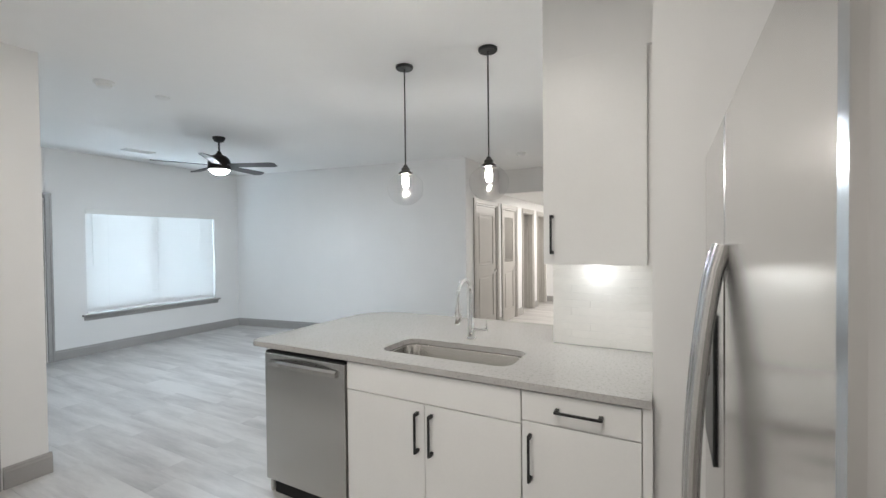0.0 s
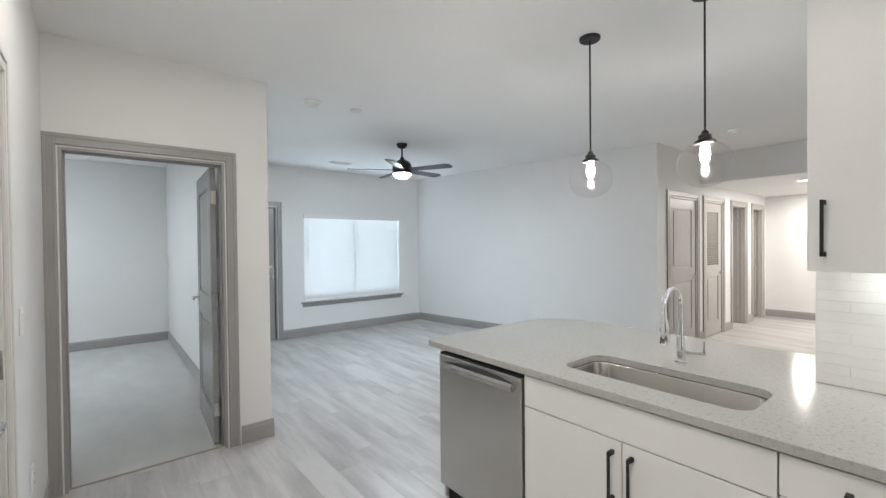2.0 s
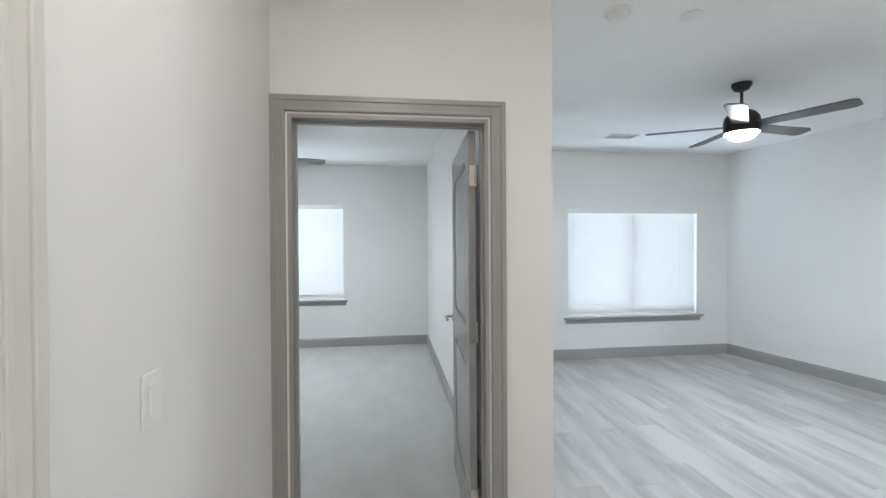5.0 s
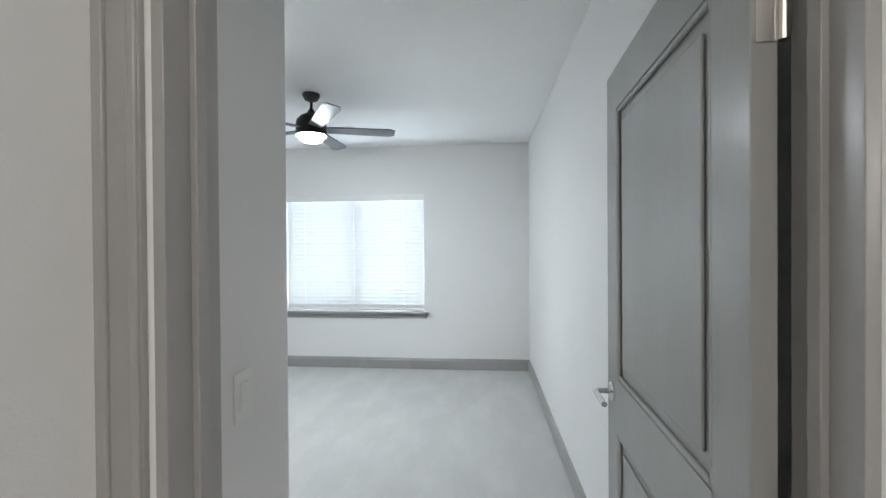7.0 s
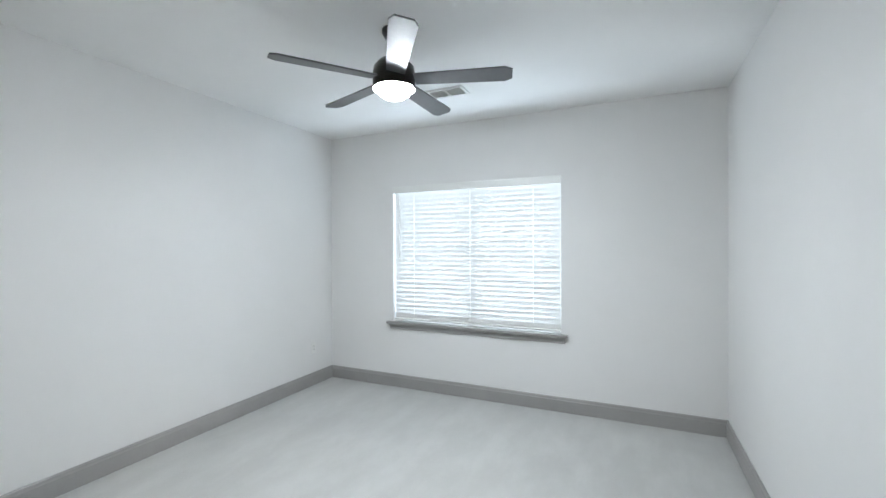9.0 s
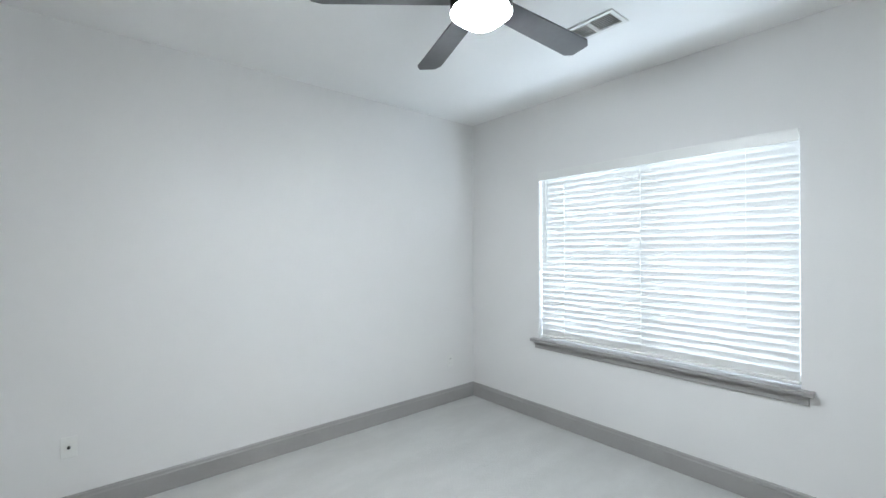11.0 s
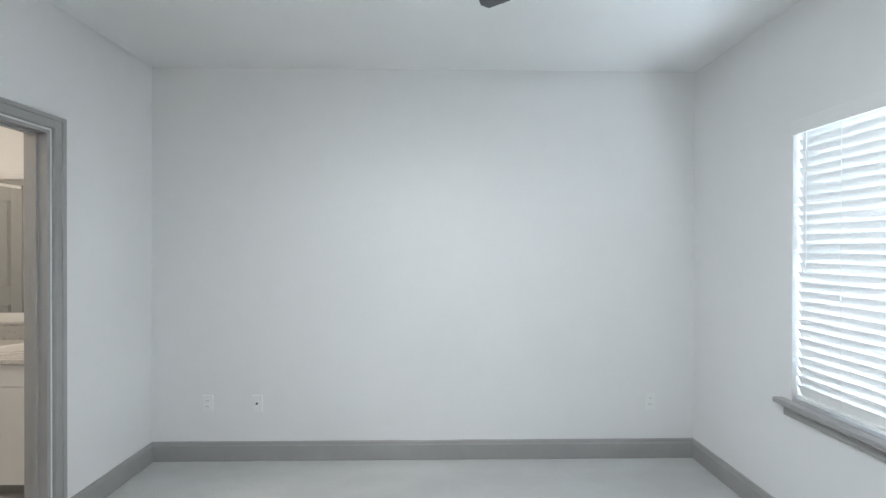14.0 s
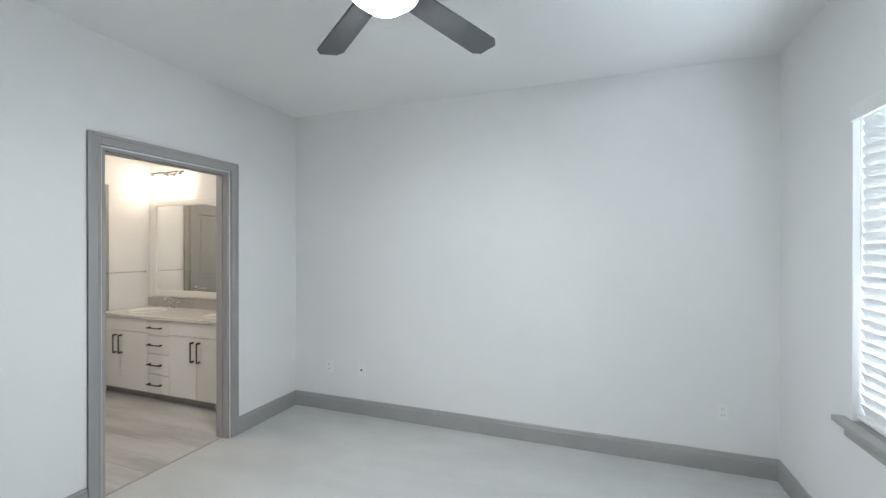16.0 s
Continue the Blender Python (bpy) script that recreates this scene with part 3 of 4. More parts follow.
# ---- ceiling fans ----
def ceiling_fan(p, turn, label, lift=0.0):
    th = thing("ceiling_fan", p, label, "ceiling fan", "ceiling fans", turn)
    part("canopy", lathe([(0.0, 0), (0.068, 0), (0.068, -0.02), (0.05, -0.05), (0.02, -0.062), (0, -0.062)], 32), BLACK, th, "", True)
    part("downrod", lathe([(0, -0.055), (0.011, -0.055), (0.011, -0.19), (0, -0.19)], 16), BLACK, th, "", True)
    part("motor", lathe([(0, -0.165), (0.02, -0.168), (0.035, -0.20), (0.085, -0.225), (0.115, -0.26), (0.122, -0.30), (0.122, -0.385), (0.112, -0.36), (0, -0.36)], 40), BRONZE, th, "dark bronze motor housing", True)
    part("light_bowl", lathe([(0.108, -0.362), (0.106, -0.375), (0.092, -0.405), (0.06, -0.428), (0.02, -0.438), (0, -0.439)], 40), BOWL, th, "lit frosted glass bowl", True)
    bm = bmesh.new()
    n = 14
    r0, r1 = 0.12, 0.67
    left, right = [], []
    for i in range(n + 1):
        u = i / n
        r = r0 + (r1 - r0) * u
        wd = (0.052 + 0.016 * u) * (1 if u < 0.95 else math.sqrt(max(0.4, 1 - ((u - 0.95) / 0.062) ** 2)))
        left.append((r, wd))
        right.append((r, -wd))
    outline = left + right[::-1]
    lo = [bm.verts.new((x, y, -0.004)) for x, y in outline]
    hi = [bm.verts.new((x, y, 0.004)) for x, y in outline]
    m = len(outline)
    bm.faces.new(lo[::-1])
    bm.faces.new(hi)
    for i in range(m):
        bm.faces.new((lo[i], lo[(i + 1) % m], hi[(i + 1) % m], hi[i]))
    bmesh.ops.recalc_face_normals(bm, faces=bm.faces)
    bmesh.ops.rotate(bm, verts=bm.verts, cent=(0, 0, 0), matrix=Matrix.Rotation(radians(-10), 3, "X"))
    me = to_mesh("blade", bm, BLADE)
    for k in range(5):
        b = new("blade", me)
        b.parent = th
        b.matrix_basis = pose(0, 0, -0.330, 0, 0, 72 * k)
    for o in th.children:
        if lift and not o.name.startswith("canopy"):
            o.location.z += lift
    return th


ceiling_fan((2.787, 2.03, H), -63.4, "black five-blade ceiling fan with a lit bowl, in the living room")
FANB = (-1.28, 3.75)
ceiling_fan((*FANB, H), 16.6, "black five-blade ceiling fan with a lit bowl, in the bedroom", 0.045)
disc_lamp("fan_light", (2.787, 2.03, H - 0.442), 22, BLUE, 0.17)
disc_lamp("fan_light", (*FANB, H - 0.442 + 0.045), 14, DAY, 0.17)


# ---- pendants ----
def pendant(p):
    th = thing("pendant_lamp", p, "clear glass globe pendant lamp on a dark rod, lit", "pendant lamp", "pendants over the counter")
    part("canopy", lathe([(0, 0), (0.062, 0), (0.062, -0.014), (0.056, -0.02), (0, -0.02)], 32), BLACK, th, "", True)
    part("rod", lathe([(0, -0.018), (0.005, -0.018), (0.005, -0.72), (0, -0.72)], 12), BRONZE, th)
    part("cap", lathe([(0, -0.70), (0.014, -0.70), (0.018, -0.715), (0.03, -0.722), (0.03, -0.740), (0.044, -0.750), (0.050, -0.755), (0.050, -0.766), (0, -0.766)], 32), BRONZE, th, "dark metal cap", True)
    # a globe of glass, open at the neck
    prof = []
    R, zc = 0.128, -0.868
    for i in range(21):
        a = radians(26 + (180 - 26) * i / 20)
        prof.append((R * math.sin(a), zc + 0.92 * R * math.cos(a)))
    bm = lathe(prof, 40)
    g = part("globe", bm, CLEAR, th, "clear glass globe", True)
    g.visible_shadow = False
    part("bulb", lathe([(0, -0.766), (0.013, -0.768), (0.016, -0.778), (0.021, -0.80), (0.022, -0.825), (0.018, -0.848), (0.010, -0.860), (0, -0.863)], 24), BULB, th, "lit filament bulb", True)
    return th


PEND = [(2.204, -0.95, H), (2.238, -1.574, H)]
first = pendant(PEND[0])
copy_thing(first, pose(*PEND[1]))


# ---- kitchen ----
def bar_handle(p, length, vertical, parent, face=-1, axis="x"):
    """A black bar pull on two posts; p its middle on the face."""
    x, y, z = p
    h = length / 2
    bm = bmesh.new()
    if axis == "x":
        xo, xi = x + face * 0.030, x + face * 0.040
        a, b = sorted((xo, xi))
        if vertical:
            box(bm, a, b, y - 0.005, y + 0.005, z - h, z + h, bev=0.002)
            for s in (-1, 1):
                c, d = sorted((x, xo))
                box(bm, c, d, y - 0.007, y + 0.007, z + s * (h - 0.008) - 0.008, z + s * (h - 0.008) + 0.008, bev=0.002)
        else:
            box(bm, a, b, y - h, y + h, z - 0.005, z + 0.005, bev=0.002)
            for s in (-1, 1):
                c, d = sorted((x, xo))
                box(bm, c, d, y + s * (h - 0.008) - 0.008, y + s * (h - 0.008) + 0.008, z - 0.007, z + 0.007, bev=0.002)
    return part("handle", bm, BLACK, parent, "black bar pull")


FX = 1.345   # cabinet fronts


def front(name, y0, y1, z0, z1, parent, x=FX, t=0.019, s=-1):
    a, b = sorted((x, x - s * t))
    return part(name, boxes((a, b, y0 + 0.0015, y1 - 0.0015, z0 + 0.0015, z1 - 0.0015), bev=0.0015), CAB, parent)


def base_cabinets():
    c = tagged(new("sink_base_cabinet"), "white flat-front sink base cabinet with black bar pulls", "cabinet")
    part("body", boxes((FX + 0.021, 2.0, -2.066, -1.135, 0.10, 0.72), (FX + 0.021, FX + 0.04, -2.066, -1.135, 0.72, 0.878)), CAB, c)
    part("toe_kick", boxes((FX + 0.07, FX + 0.085, -2.066, -1.135, 0.0, 0.10)), CAB, c)
    front("false_front", -2.068, -1.135, 0.735, 0.876, c)
    d1 = front("cabinet_door", -1.602, -1.135, 0.105, 0.733, c)
    d2 = front("cabinet_door", -2.068, -1.602, 0.105, 0.733, c)
    bar_handle((FX, -1.567, 0.600), 0.19, True, d1)
    bar_handle((FX, -1.642, 0.600), 0.19, True, d2)
    c = tagged(new("drawer_base_cabinet"), "white flat-front base cabinet with one drawer over a door", "cabinet")
    part("body", boxes((FX + 0.021, 2.04, -2.5225, -2.070, 0.10, 0.878)), CAB, c)
    part("toe_kick", boxes((FX + 0.07, FX + 0.085, -2.53, -2.070, 0.0, 0.10)), CAB, c)
    d = front("drawer", -2.522, -2.070, 0.752, 0.876, c)
    bar_handle((FX, -2.300, 0.818), 0.18, False, d)
    d = front("cabinet_door", -2.522, -2.070, 0.105, 0.750, c)
    bar_handle((FX, -2.108, 0.608), 0.19, True, d)
    part("filler", boxes((FX + 0.002, FX + 0.04, -2.5555, -2.5235, 0.0, 0.878)), CAB, c)
    p = tagged(new("peninsula_panel"), "white painted back and end panels of the peninsula", "panel")
    part("back_panel", boxes((2.02, 2.045, -2.02, -0.50, 0.0, 0.878)), CAB, p)
    part("end_panel", boxes((FX + 0.05, 2.02, -0.50, -0.48, 0.0, 0.878)), CAB, p)


base_cabinets()


def dishwasher():
    d = tagged(new("dishwasher"), "stainless steel dishwasher with a bowed pocket handle", "dishwasher")
    y0, y1 = -1.128, -0.520
    part("body", boxes((FX + 0.03, 1.95, y0, y1, 0.10, 0.868)), DARK, d)
    bm = bmesh.new()
    box(bm, FX - 0.012, FX + 0.028, y0 + 0.002, y1 - 0.002, 0.115, 0.858, bev=0.006)
    part("door", bm, STEELH, d, "brushed stainless steel door")
    pts = []
    for i in range(13):
        u = i / 12
        pts.append((FX - 0.016 - 0.034 * math.sin(math.pi * u), y0 + 0.05 + (y1 - y0 - 0.10) * u, 0.800 + 0.012 * math.sin(math.pi * u)))
    hb = bmesh.new()
    prev = None
    prof = [(0, -0.018), (-0.012, -0.012), (-0.014, 0.010), (0, 0.020), (0.006, 0.0)]
    for p in pts:
        ring = [hb.verts.new((p[0] + a, p[1], p[2] + b)) for a, b in prof]
        if prev:
            for k in range(5):
                hb.faces.new((prev[k], prev[(k + 1) % 5], ring[(k + 1) % 5], ring[k]))
        else:
            hb.faces.new(ring)
        prev = ring
    hb.faces.new(prev)
    bmesh.ops.recalc_face_normals(hb, faces=hb.faces)
    part("handle", hb, STEEL, d, "bowed stainless steel handle", True)
    part("control_strip", boxes((FX - 0.004, FX + 0.03, y0 + 0.004, y1 - 0.004, 0.859, 0.8665)), DARK, d, "black control strip")
    part("toe_panel", boxes((FX + 0.05, FX + 0.06, y0 + 0.004, y1 - 0.004, 0.0, 0.11)), DARK, d, "black toe panel")


dishwasher()


def rounded(x0, x1, y0, y1, radii, seg=8):
    """Outline of a rectangle with its four corner radii, from (x0, y0) anticlockwise."""
    pts = []
    for (cx, cy, a0), r in zip(((x0, y0, 180), (x1, y0, 270), (x1, y1, 0), (x0, y1, 90)), radii):
        mx = cx + (r if cx == x0 else -r)
        my = cy + (r if cy == y0 else -r)
        for i in range(seg + 1):
            a = radians(a0 + 90 * i / seg)
            pts.append((mx + r * math.cos(a), my + r * math.sin(a)))
    return pts


SINK = (1.485, 1.80, -1.965, -1.235)


def holed_top(outer, inner, z0, z1):
    """A slab with a hole; both outlines have the same number of points, and start at the same corner."""
    bm = bmesh.new()
    rows = []
    for z in (z0, z1):
        rows.append(([bm.verts.new((x, y, z)) for x, y in outer], [bm.verts.new((x, y, z)) for x, y in inner]))
    n = len(outer)
    for i in range(n):
        j = (i + 1) % n
        for o, q in rows:
            bm.faces.new((o[i], o[j], q[j], q[i]))
        bm.faces.new((rows[0][0][i], rows[0][0][j], rows[1][0][j], rows[1][0][i]))
        bm.faces.new((rows[0][1][i], rows[0][1][j], rows[1][1][j], rows[1][1][i]))
    bmesh.ops.recalc_face_normals(bm, faces=bm.faces)
    return bm


def sink_counter():
    t = tagged(new("countertop"), "grey speckled quartz countertop with a rounded bar end", "countertop")
    # main slab with the sink's hole, then the bar's overhang and the length by the wall
    part("slab", holed_top(rounded(1.328, 2.0, -2.03, -0.40, (0.001, 0.001, 0.001, 0.05)), rounded(*SINK, (0.07, 0.07, 0.07, 0.07)), 0.885, 0.915), QUARTZ, t)
    part("slab", boxes((1.328, 2.056, -2.554, -2.03, 0.885, 0.915)), QUARTZ, t)
    part("bar_slab", slab(rounded(2.0, 2.55, -2.03, -0.40, (0.001, 0.05, 0.30, 0.001)), 0.885, 0.915), QUARTZ, t)
    s = tagged(new("sink"), "undermount stainless steel single-bowl sink", "sink")
    bm = bmesh.new()
    rings = []
    for k, (o, z, r) in enumerate(((0.018, 0.8815, 0.075), (-0.002, 0.8815, 0.07), (-0.006, 0.875, 0.068), (-0.010, 0.72, 0.065), (-0.03, 0.695, 0.06), (-0.06, 0.688, 0.05))):
        x0, x1, y0, y1 = SINK
        rings.append([bm.verts.new((x, y, z)) for x, y in rounded(x0 - o, x1 + o, y0 - o, y1 + o, (r,) * 4)])
    for a, b in zip(rings, rings[1:]):
        for i in range(len(a)):
            j = (i + 1) % len(a)
            bm.faces.new((a[i], a[j], b[j], b[i]))
    bm.faces.new(rings[-1])
    bmesh.ops.recalc_face_normals(bm, faces=bm.faces)
    part("bowl", bm, SINKM, s, "", True)
    part("drain", lathe([(0, 0.692), (0.045, 0.692), (0.045, 0.689), (0, 0.689)], 24, (1.66, -1.6, 0)), CHROME, s, "chrome drain", True)


sink_counter()


def faucet():
    f = thing("faucet", (1.935, -1.575, 0.915), "tall chrome pull-down kitchen faucet with a side lever", "faucet")
    part("base", lathe([(0, 0), (0.027, 0), (0.027, 0.006), (0.021, 0.012), (0.019, 0.12), (0.017, 0.13), (0, 0.13)], 24), CHROME, f, "", True)
    pts = [(0, 0, 0.12), (0, 0, 0.27)]
    for i in range(1, 13):
        a = math.pi * i / 12
        pts.append((-0.085 + 0.085 * math.cos(a), 0, 0.27 + 0.085 * math.sin(a)))
    pts.append((-0.170, 0, 0.225))
    part("spout", tube(pts, 0.0105, 14), CHROME, f, "", True)
    part("spray_head", lathe([(0, 0.225), (0.014, 0.225), (0.019, 0.20), (0.021, 0.12), (0.017, 0.115), (0, 0.115)], 20, (-0.170, 0, 0)), CHROME, f, "", True)
    part("lever", tube([(0, -0.015, 0.055), (0, -0.055, 0.055), (0.0, -0.105, 0.06)], 0.0095), CHROME, f, "", True)
    part("lever_stem", tube([(0, -0.098, 0.055), (0, -0.10, 0.12)], 0.005), CHROME, f, "", True)


faucet()


def upper_cabinet():
    c = tagged(new("upper_cabinet"), "tall white flat-front wall cabinet with a black bar pull", "cabinet")
    part("body", boxes((1.772, 2.058, -2.525, -2.058, 1.40, 2.36)), CAB, c)
    part("filler", boxes((1.775, 2.058, -2.555, -2.5255, 1.375, 2.36)), CAB, c)
    d = front("cabinet_door", -2.525, -2.058, 1.372, 2.362, c, x=1.75)
    bar_handle((1.75, -2.103, 1.52), 0.19, True, d)
    l = tagged(new("under_cabinet_light"), "slim white under-cabinet light strip, lit", "cabinet light")
    part("housing", boxes((1.93, 2.0, -2.50, -2.07, 1.384, 1.3995), bev=0.003), WHITEP, l)
    part("diffuser", boxes((1.937, 1.993, -2.49, -2.08, 1.381, 1.3835)), LED, l)


upper_cabinet()
area_lamp("under_cabinet_glow", look((1.965, -2.28, 1.379), (1.98, -2.28, 0)), 0.05, 0.40, 0.9, (0.92, 0.97, 1.0))


def fridge():
    f = tagged(new("refrigerator"), "stainless steel side-by-side refrigerator with curved bar handles", "refrigerator")
    x0, xm, x1, y = -0.03, 0.515, 0.935, -2.69
    part("body", boxes((x0 + 0.005, x1 - 0.005, -3.44, y - 0.075, 0.02, 1.695), bev=0.004), mat("grey_fridge_case", (0.22, 0.22, 0.22), 0.4), f, "grey steel case")
    for a, b in ((x0, xm - 0.004), (xm + 0.004, x1)):
        part("door", boxes((a, b, y - 0.07, y, 0.07, 1.705), bev=0.010), STEEL, f, "brushed stainless steel door")
    for hx in (xm - 0.035, xm + 0.035):
        pts = []
        for i in range(25):
            u = i / 24
            pts.append((hx, y + 0.004 + 0.046 * math.sin(math.pi * u) ** 0.7, 0.50 + 0.98 * u))
        part("handle", tube(pts, 0.0125, 12), STEEL, f, "curved stainless steel handle", True)
    d = part("dispenser", boxes((xm + 0.13, xm + 0.33, y, y + 0.006, 1.04, 1.34), bev=0.003), BLACK, f, "black water dispenser panel")
    part("spout", boxes((xm + 0.20, xm + 0.26, y + 0.006, y + 0.016, 1.20, 1.25), bev=0.003), NICKEL, d)
    part("kick_grille", boxes((x0 + 0.02, x1 - 0.02, y - 0.06, y - 0.05, 0.0, 0.065)), DARK, f, "black kick grille")


fridge()


# ---- ceiling and wall fittings ----
def smoke_detector(p):
    s = thing("smoke_detector", p, "round white smoke detector on the ceiling", "smoke detector")
    part("base", lathe([(0, 0), (0.07, 0), (0.07, -0.012), (0.06, -0.02), (0, -0.02)], 32), WHITEP, s, "", True)
    part("cover", lathe([(0, -0.02), (0.052, -0.02), (0.046, -0.042), (0.02, -0.048), (0, -0.048)], 32), WHITEP, s, "", True)


smoke_detector((1.30, 1.19, H))
smoke_detector((0.195, 2.22, H))
s = thing("sprinkler_cover", (1.715, 1.18, H), "flat white round sprinkler cover on the ceiling", "sprinkler")
part("plate", lathe([(0, 0), (0.055, 0), (0.055, -0.006), (0.05, -0.009), (0, -0.009)], 32), WHITEP, s, "", True)


def ceiling_vent(p, lx, ly, label):
    v = thing("ceiling_vent", p, label, "air vent")
    part("frame", boxes((-lx, lx, -ly, -ly + 0.025, -0.010, 0), (-lx, lx, ly - 0.025, ly, -0.010, 0), (-lx, -lx + 0.025, -ly + 0.025, ly - 0.025, -0.010, 0), (lx - 0.025, lx, -ly + 0.025, ly - 0.025, -0.010, 0), (-0.012, 0.012, -ly + 0.025, ly - 0.025, -0.010, 0), bev=0.002), WHITEP, v)
    part("backing", boxes((-lx + 0.02, lx - 0.02, -ly + 0.02, ly - 0.02, -0.003, -0.001)), CABGAP, v)
    n = 7
    for i in range(n):
        yy = -ly + 0.03 + (2 * ly - 0.06) * (i + 0.5) / n
        bm = boxes((-lx + 0.025, lx - 0.025, -0.008, 0.008, -0.001, 0.001))
        bmesh.ops.rotate(bm, verts=bm.verts, cent=(0, 0, 0), matrix=Matrix.Rotation(radians(35), 3, "X"))
        bmesh.ops.translate(bm, verts=bm.verts, vec=(0, yy, -0.008))
        part("slat", bm, WHITEP, v)


ceiling_vent((2.70, 3.60, H), 0.17, 0.09, "white louvred supply vent in the living room ceiling")
ceiling_vent((-1.39, 4.76, H), 0.16, 0.09, "white louvred supply vent in the bedroom ceiling")


def plate(p, rz, kind, label):
    w = thing("light_switch" if kind == "switch" else "wall_outlet", p, label, "light switch" if kind == "switch" else "outlet", "", rz)
    part("cover_plate", boxes((-0.036, 0.036, -0.006, 0, -0.058, 0.058), bev=0.003), WHITEP, w)
    if kind == "switch":
        part("rocker", boxes((-0.016, 0.016, -0.010, -0.005, -0.033, 0.033), bev=0.002), WHITEP, w)
    elif kind == "outlet":
        for z in (-0.02, 0.02):
            part("socket", boxes((-0.016, 0.016, -0.0085, -0.005, z - 0.014, z + 0.014), bev=0.002), WHITEP, w)
            part("slots", boxes((-0.008, -0.006, -0.0092, -0.008, z - 0.004, z + 0.006), (0.006, 0.008, -0.0092, -0.008, z - 0.004, z + 0.006)), DARK, w, "dark slots")
    else:
        part("jack", lathe([(0, 0), (0.008, 0), (0.007, -0.012), (0, -0.012)], 16, (0, -0.005, 0), "y"), BLACK, w, "black cable jack", True)
    return w


plate((XL, 0.055, 1.178), 90, "switch", "white rocker light switch on the wall")
plate((XL, 0.287, 0.42), 90, "outlet", "white duplex outlet on the wall")
plate((-0.475, 1.395, 1.16), 90, "switch", "white rocker light switch beside the bedroom door")
plate((XW, 2.482, 0.40), 90, "jack", "white cable plate with a black jack, low on the wall")
plate((XW, 2.14, 0.40), 90, "outlet", "white duplex outlet low on the wall")
plate((XW, 5.25, 0.40), 90, "outlet", "white duplex outlet low on the wall near the corner")

for p in ((7.7, -0.95, 2.335), (9.2, -0.95, 2.335)):
    d = thing("downlight", p, "round white recessed downlight, lit; outside the hall an unseen added fill", "downlight", "hall downlights")
    part("trim_ring", lathe([(0.062, 0), (0.085, 0), (0.083, -0.006), (0.062, -0.004), (0.062, 0)], 32), WHITEP, d, "", True)
    part("lens", lathe([(0, -0.001), (0.062, -0.001), (0.062, -0.003), (0, -0.003)], 32), CANLIT, d, "lit lens", True)
    disc_lamp("downlight_and_fill_glow", (p[0], p[1], p[2] - 0.006), 34, NEUTRAL, 0.11)
smoke_detector((5.47, -0.76, H))
# four unseen downlights, added to brighten the kitchen and the bath
for p in ((0.1, -1.9, H), (-0.9, -2.2, H), (0.1, -0.3, H), (-1.9, 0.75, H)):
    d = thing("downlight", p, "round white recessed downlight, lit; outside the hall an unseen added fill", "downlight", "ceiling downlights")
    part("trim_ring", lathe([(0.062, 0), (0.085, 0), (0.083, -0.006), (0.062, -0.004), (0.062, 0)], 32), WHITEP, d, "", True)
    part("lens", lathe([(0, -0.001), (0.062, -0.001), (0.062, -0.003), (0, -0.003)], 32), CANLIT, d, "lit lens", True)
    disc_lamp("downlight_and_fill_glow", (p[0], p[1], p[2] - 0.006), (17 if p[1] < -1 else 7.5 if p[1] < 0 else 15), WARM if p[1] > 0 else NEUTRAL, 0.11)


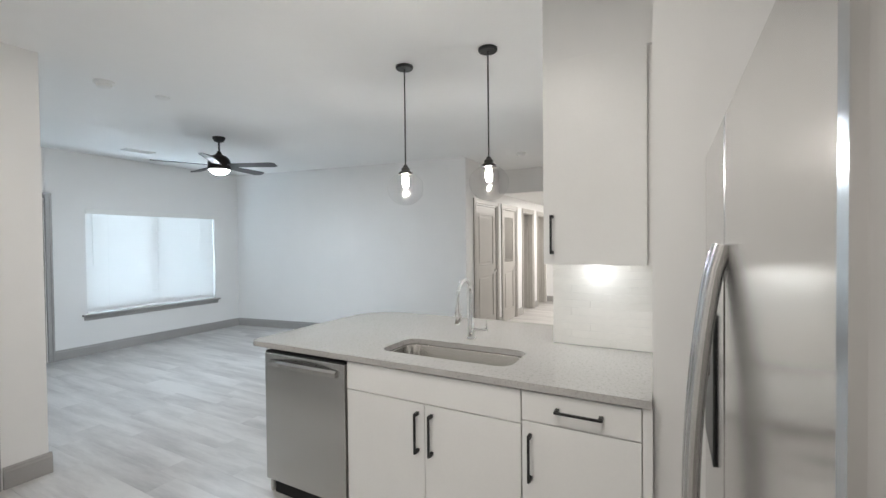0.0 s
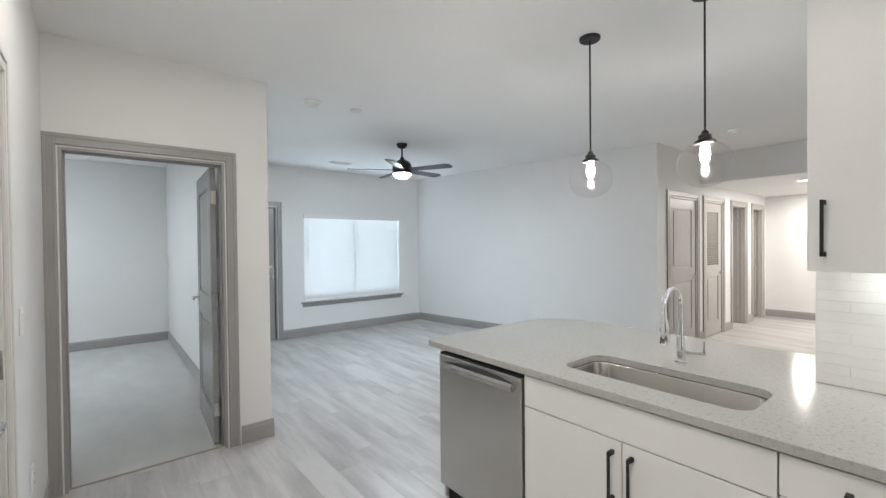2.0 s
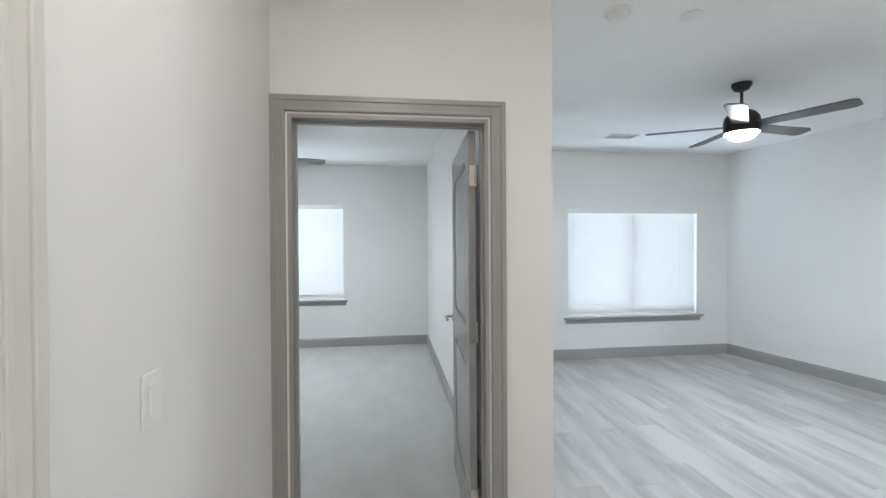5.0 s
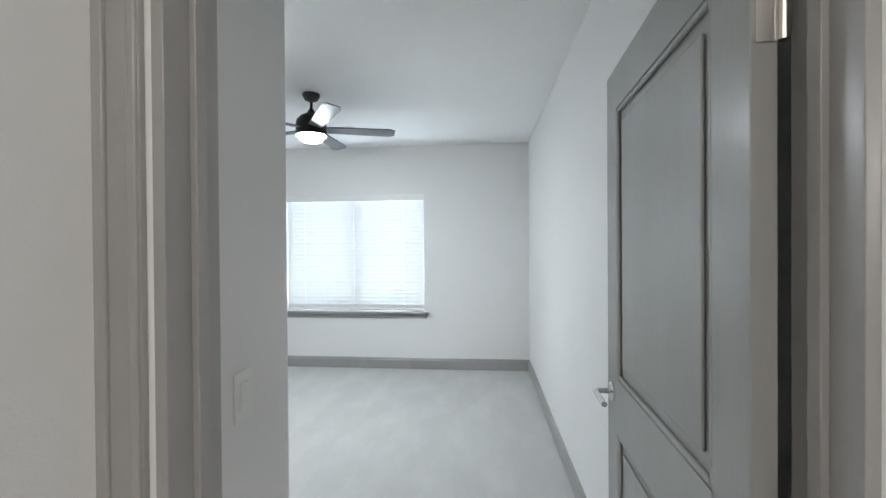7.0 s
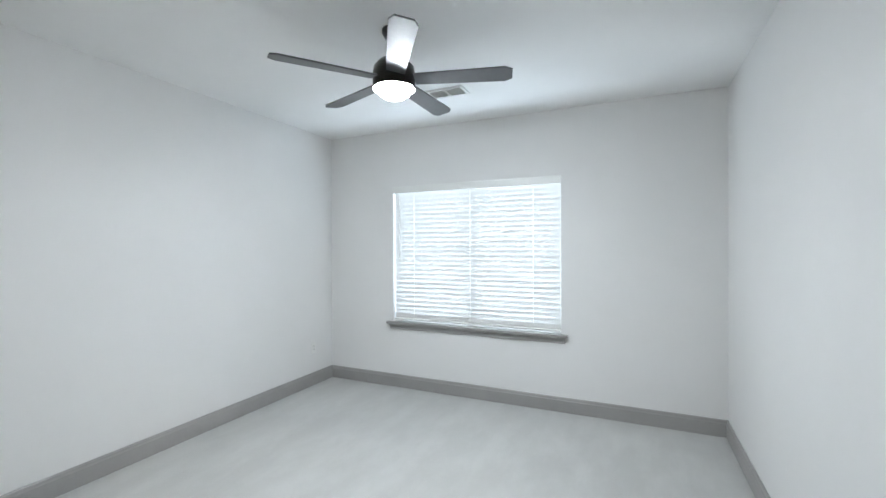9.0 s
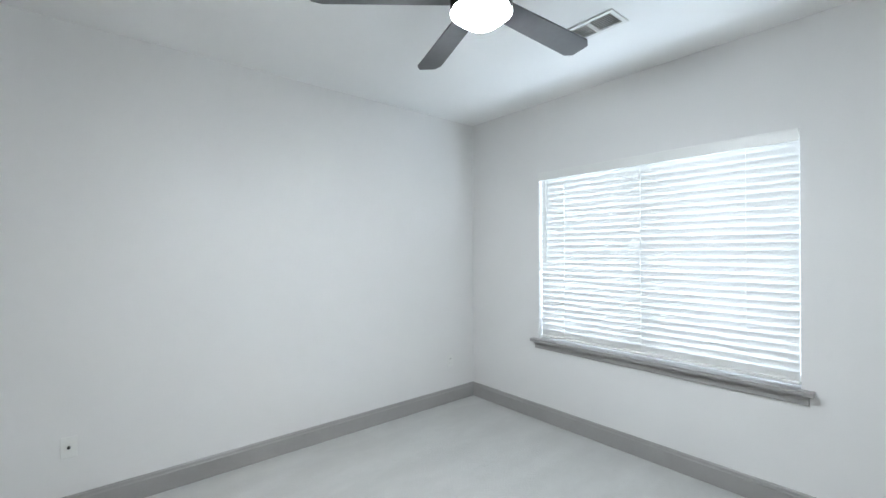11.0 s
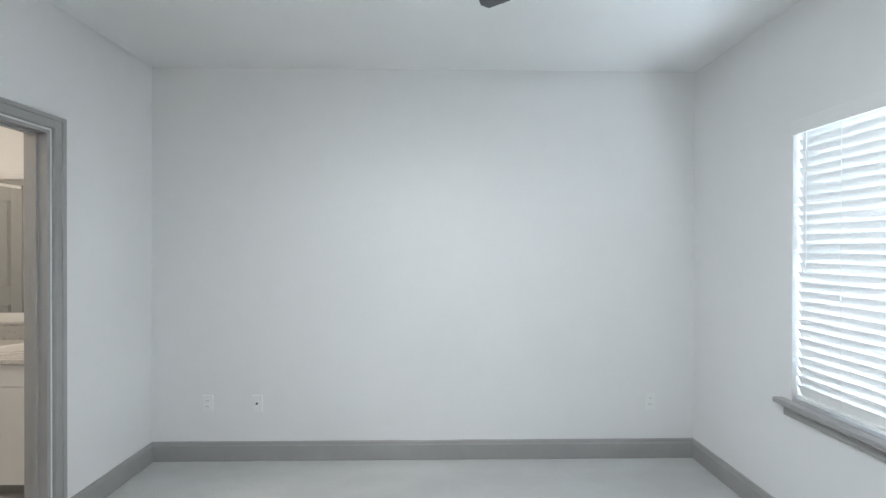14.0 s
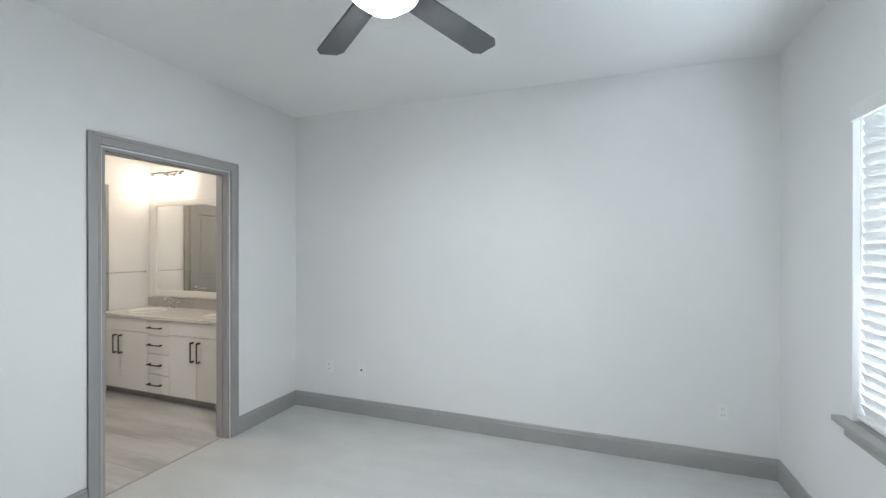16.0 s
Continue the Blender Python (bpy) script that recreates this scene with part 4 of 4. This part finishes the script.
# ---- bathroom ----
def vanity():
    v = tagged(new("bathroom_vanity"), "white flat-front double vanity with black bar pulls", "vanity")
    x = -2.77
    part("body", boxes((-3.298, x - 0.02, -0.385, 1.635, 0.10, 0.80)), CAB, v)
    part("toe_kick", boxes((-3.28, x - 0.07, -0.385, 1.635, 0.0, 0.10)), TRIM, v, "grey toe kick")
    front("false_front", -0.385, 0.34, 0.665, 0.795, v, x=x, s=1)
    front("false_front", 0.64, 1.35, 0.665, 0.795, v, x=x, s=1)
    for a, b, hy in ((-0.385, -0.073, -0.112), (-0.073, 0.34, -0.030), (0.64, 0.998, 0.958), (0.998, 1.35, 1.036)):
        d = front("cabinet_door", a, b, 0.085, 0.663, v, x=x, s=1)
        bar_handle((x, hy, 0.53), 0.19, True, d, face=1)
    for z0, z1 in ((0.085, 0.265), (0.267, 0.465), (0.467, 0.648), (0.650, 0.795)):
        d = front("drawer", 0.34, 0.64, z0, z1, v, x=x, s=1)
        bar_handle((x, 0.46, (z0 + z1) / 2), 0.17, False, d, face=1)
    part("filler", boxes((x - 0.02, x - 0.002, 1.35, 1.635, 0.10, 0.80)), CAB, v)
    t = tagged(new("bathroom_counter"), "pale quartz vanity top with a short backsplash", "vanity top")
    part("slab", boxes((-3.298, x + 0.02, -0.387, 1.637, 0.801, 0.832), bev=0.003), BATHTOP, t)
    part("upstand", boxes((-3.298, -3.278, -0.387, 1.637, 0.8325, 0.93), bev=0.002), QUARTZ, t, "grey quartz upstand")
    for y in (-0.02, 1.05):
        s = thing("washbasin", (-3.02, y, 0.833), "white oval washbasin set in the vanity top", "washbasin", "washbasins")
        bm = lathe([(0.205, 0.0), (0.205, 0.004), (0.19, 0.006), (0.175, 0.003), (0.10, 0.0012), (0, 0.001)], 36)
        bmesh.ops.scale(bm, vec=(0.78, 1.0, 1.0), verts=bm.verts)
        part("bowl", bm, PORC, s, "", True)
        f = thing("basin_faucet", (-3.22, y + 0.12, 0.833), "chrome two-handle basin faucet", "faucet", "basin faucets")
        part("base", boxes((-0.022, 0.022, -0.075, 0.075, 0, 0.015), bev=0.005), CHROME, f, "", True)
        part("spout", tube([(0, 0, 0.01), (0, 0, 0.09), (0.02, 0, 0.115), (0.07, 0, 0.12), (0.10, 0, 0.10)], 0.010), CHROME, f, "", True)
        for s2 in (-1, 1):
            part("handle", tube([(0, s2 * 0.052, 0.01), (0, s2 * 0.052, 0.06), (0.0, s2 * 0.085, 0.075)], 0.009), CHROME, f, "", True)


vanity()


def bath_mirror():
    m = tagged(new("bathroom_mirror"), "wide bathroom mirror in a white moulded frame", "mirror")
    y0, y1, z0, z1, x = -0.325, 1.45, 0.95, 2.035, -3.298
    part("frame", boxes((x, x + 0.022, y0, y0 + 0.07, z0, z1), (x, x + 0.022, y1 - 0.07, y1, z0, z1), (x, x + 0.022, y0 + 0.07, y1 - 0.07, z0, z0 + 0.07), (x, x + 0.022, y0 + 0.07, y1 - 0.07, z1 - 0.07, z1), bev=0.004), CAB, m)
    part("mirror_glass", boxes((x + 0.002, x + 0.008, y0 + 0.06, y1 - 0.06, z0 + 0.06, z1 - 0.06)), MIRROR, m, "clear silvered glass")
    v = thing("vanity_light", (-3.298, -0.02, 2.28), "chrome bar vanity light with three lit glass shades", "wall lamp")
    part("backplate", boxes((0, 0.02, -0.11, 0.11, -0.03, 0.03), bev=0.004), CHROME, v)
    part("bar", tube([(0.07, -0.26, 0.05), (0.07, 0.26, 0.05)], 0.008), BRONZE, v)
    part("arm", tube([(0.01, 0, 0), (0.06, 0, 0.03), (0.07, 0, 0.05)], 0.007), CHROME, v)
    for y in (-0.22, 0, 0.22):
        part("socket", lathe([(0, 0.05), (0.022, 0.05), (0.026, 0.005), (0, 0.005)], 20, (0.07, y, 0)), CHROME, v, "", True)
        part("shade", lathe([(0, 0.004), (0.04, 0.003), (0.052, -0.04), (0.056, -0.10), (0.0, -0.10)], 24, (0.07, y, 0)), SHADEG, v, "lit glass shade", True)
    b = thing("towel_bar", (-3.0, -0.39, 1.23), "chrome towel bar on the bathroom wall", "towel bar")
    part("bar", tube([(-0.22, 0.055, 0), (0.20, 0.055, 0)], 0.004), CHROME, b, "", True)
    for xx in (-0.21, 0.19):
        part("post", tube([(xx, 0.0, 0), (xx, 0.06, 0)], 0.010), CHROME, b, "", True)


bath_mirror()
door_frame_bath = structure("door_frame_9", frame_bm("x", -2.78, -2.08, 2.085, -0.39, 1), TRIM, "grey moulded door casing in the bathroom", "door frame")
panel_door("bath_closet_door", 0.70, 2.05, 0.036, DOOR, "grey two-panel closet door in the bathroom, closed", pose(-2.08, -0.392, 0.012, 0, 0, 180), hinges=False)


# ---- tiles of the backsplash ----
def backsplash():
    t = tagged(new("backsplash"), "white glazed stacked tile backsplash", "backsplash", "", "structure")
    part("grout_bed", boxes((2.054, 2.0595, -2.550, -2.032, 0.916, 1.372)), GROUTW, t)
    shared = {}
    rng = random.Random(9)
    for r in range(11):
        y = -2.033
        first_w = (0.30, 0.10, 0.20)[r % 3]
        while y > -2.545:
            w = min(first_w, y + 2.550)
            first_w = 0.30
            if w > 0.012:
                key = round(w, 3)
                if key not in shared:
                    shared[key] = to_mesh("tile", boxes((-0.003, 0.003, -w / 2 + 0.0003, w / 2 - 0.0003, -0.0203, 0.0203), bev=0.0007), TILE)
                o = new("tile", shared[key])
                o.parent = t
                o.location = (2.0525 + rng.uniform(-0.0002, 0.0002), y - w / 2, 0.937 + r * 0.041)
            y -= w


backsplash()


# ---- floor planks ----
def planks():
    floor = bpy.data.objects["floor"]
    w, L = 0.18, 1.22
    me = to_mesh("plank", boxes((-w / 2 + 0.0004, w / 2 - 0.0004, -L / 2 + 0.0004, L / 2 - 0.0004, -0.011, 0.0)), PLANK)
    bm = bmesh.new()
    rng = random.Random(5)
    count = 0
    ix = 0
    x = -2.4
    while x < XH1:
        off = rng.uniform(0, L)
        y = -3.6 - off
        while y < YL + 0.1:
            x0, x1, y0, y1 = x, x + w, y, y + L
            if x0 < 0.80:
                y1 = min(y1, YD + 0.04 if x0 > XL - 0.2 else -1.2)
            if x1 > 5.45:
                y1, y0 = min(y1, YH + 0.03), max(y0, -2.2)
            y0, y1 = max(y0, -3.5), min(y1, YL + 0.15)
            if y1 - y0 > 0.02:
                whole = abs((y1 - y0) - L) < 1e-6
                if whole and count < 300 and x1 < 5.0 and y1 > -2.6 and not (x0 < -0.6):
                    o = new("plank", me)
                    o.parent = floor
                    o.location = (x + w / 2, y + L / 2, 0)
                    count += 1
                else:
                    box(bm, x0 + 0.0008, x1 - 0.0008, y0 + 0.0008, y1 - 0.0008, -0.011, 0.0)
            y += L
        x += w
    for i in range(14):
        y = -0.39
        while y < YS - 0.07:
            y1 = min(y + rng.uniform(0.6, 1.22), YS - 0.068)
            box(bm, -3.3 + i * 0.16, -3.3 + i * 0.16 + 0.158, y, y1 - 0.001, -0.011, 0.0)
            y = y1
    tagged(part("planks", bm, PLANK, floor), "", "", "", "stuff")


planks()
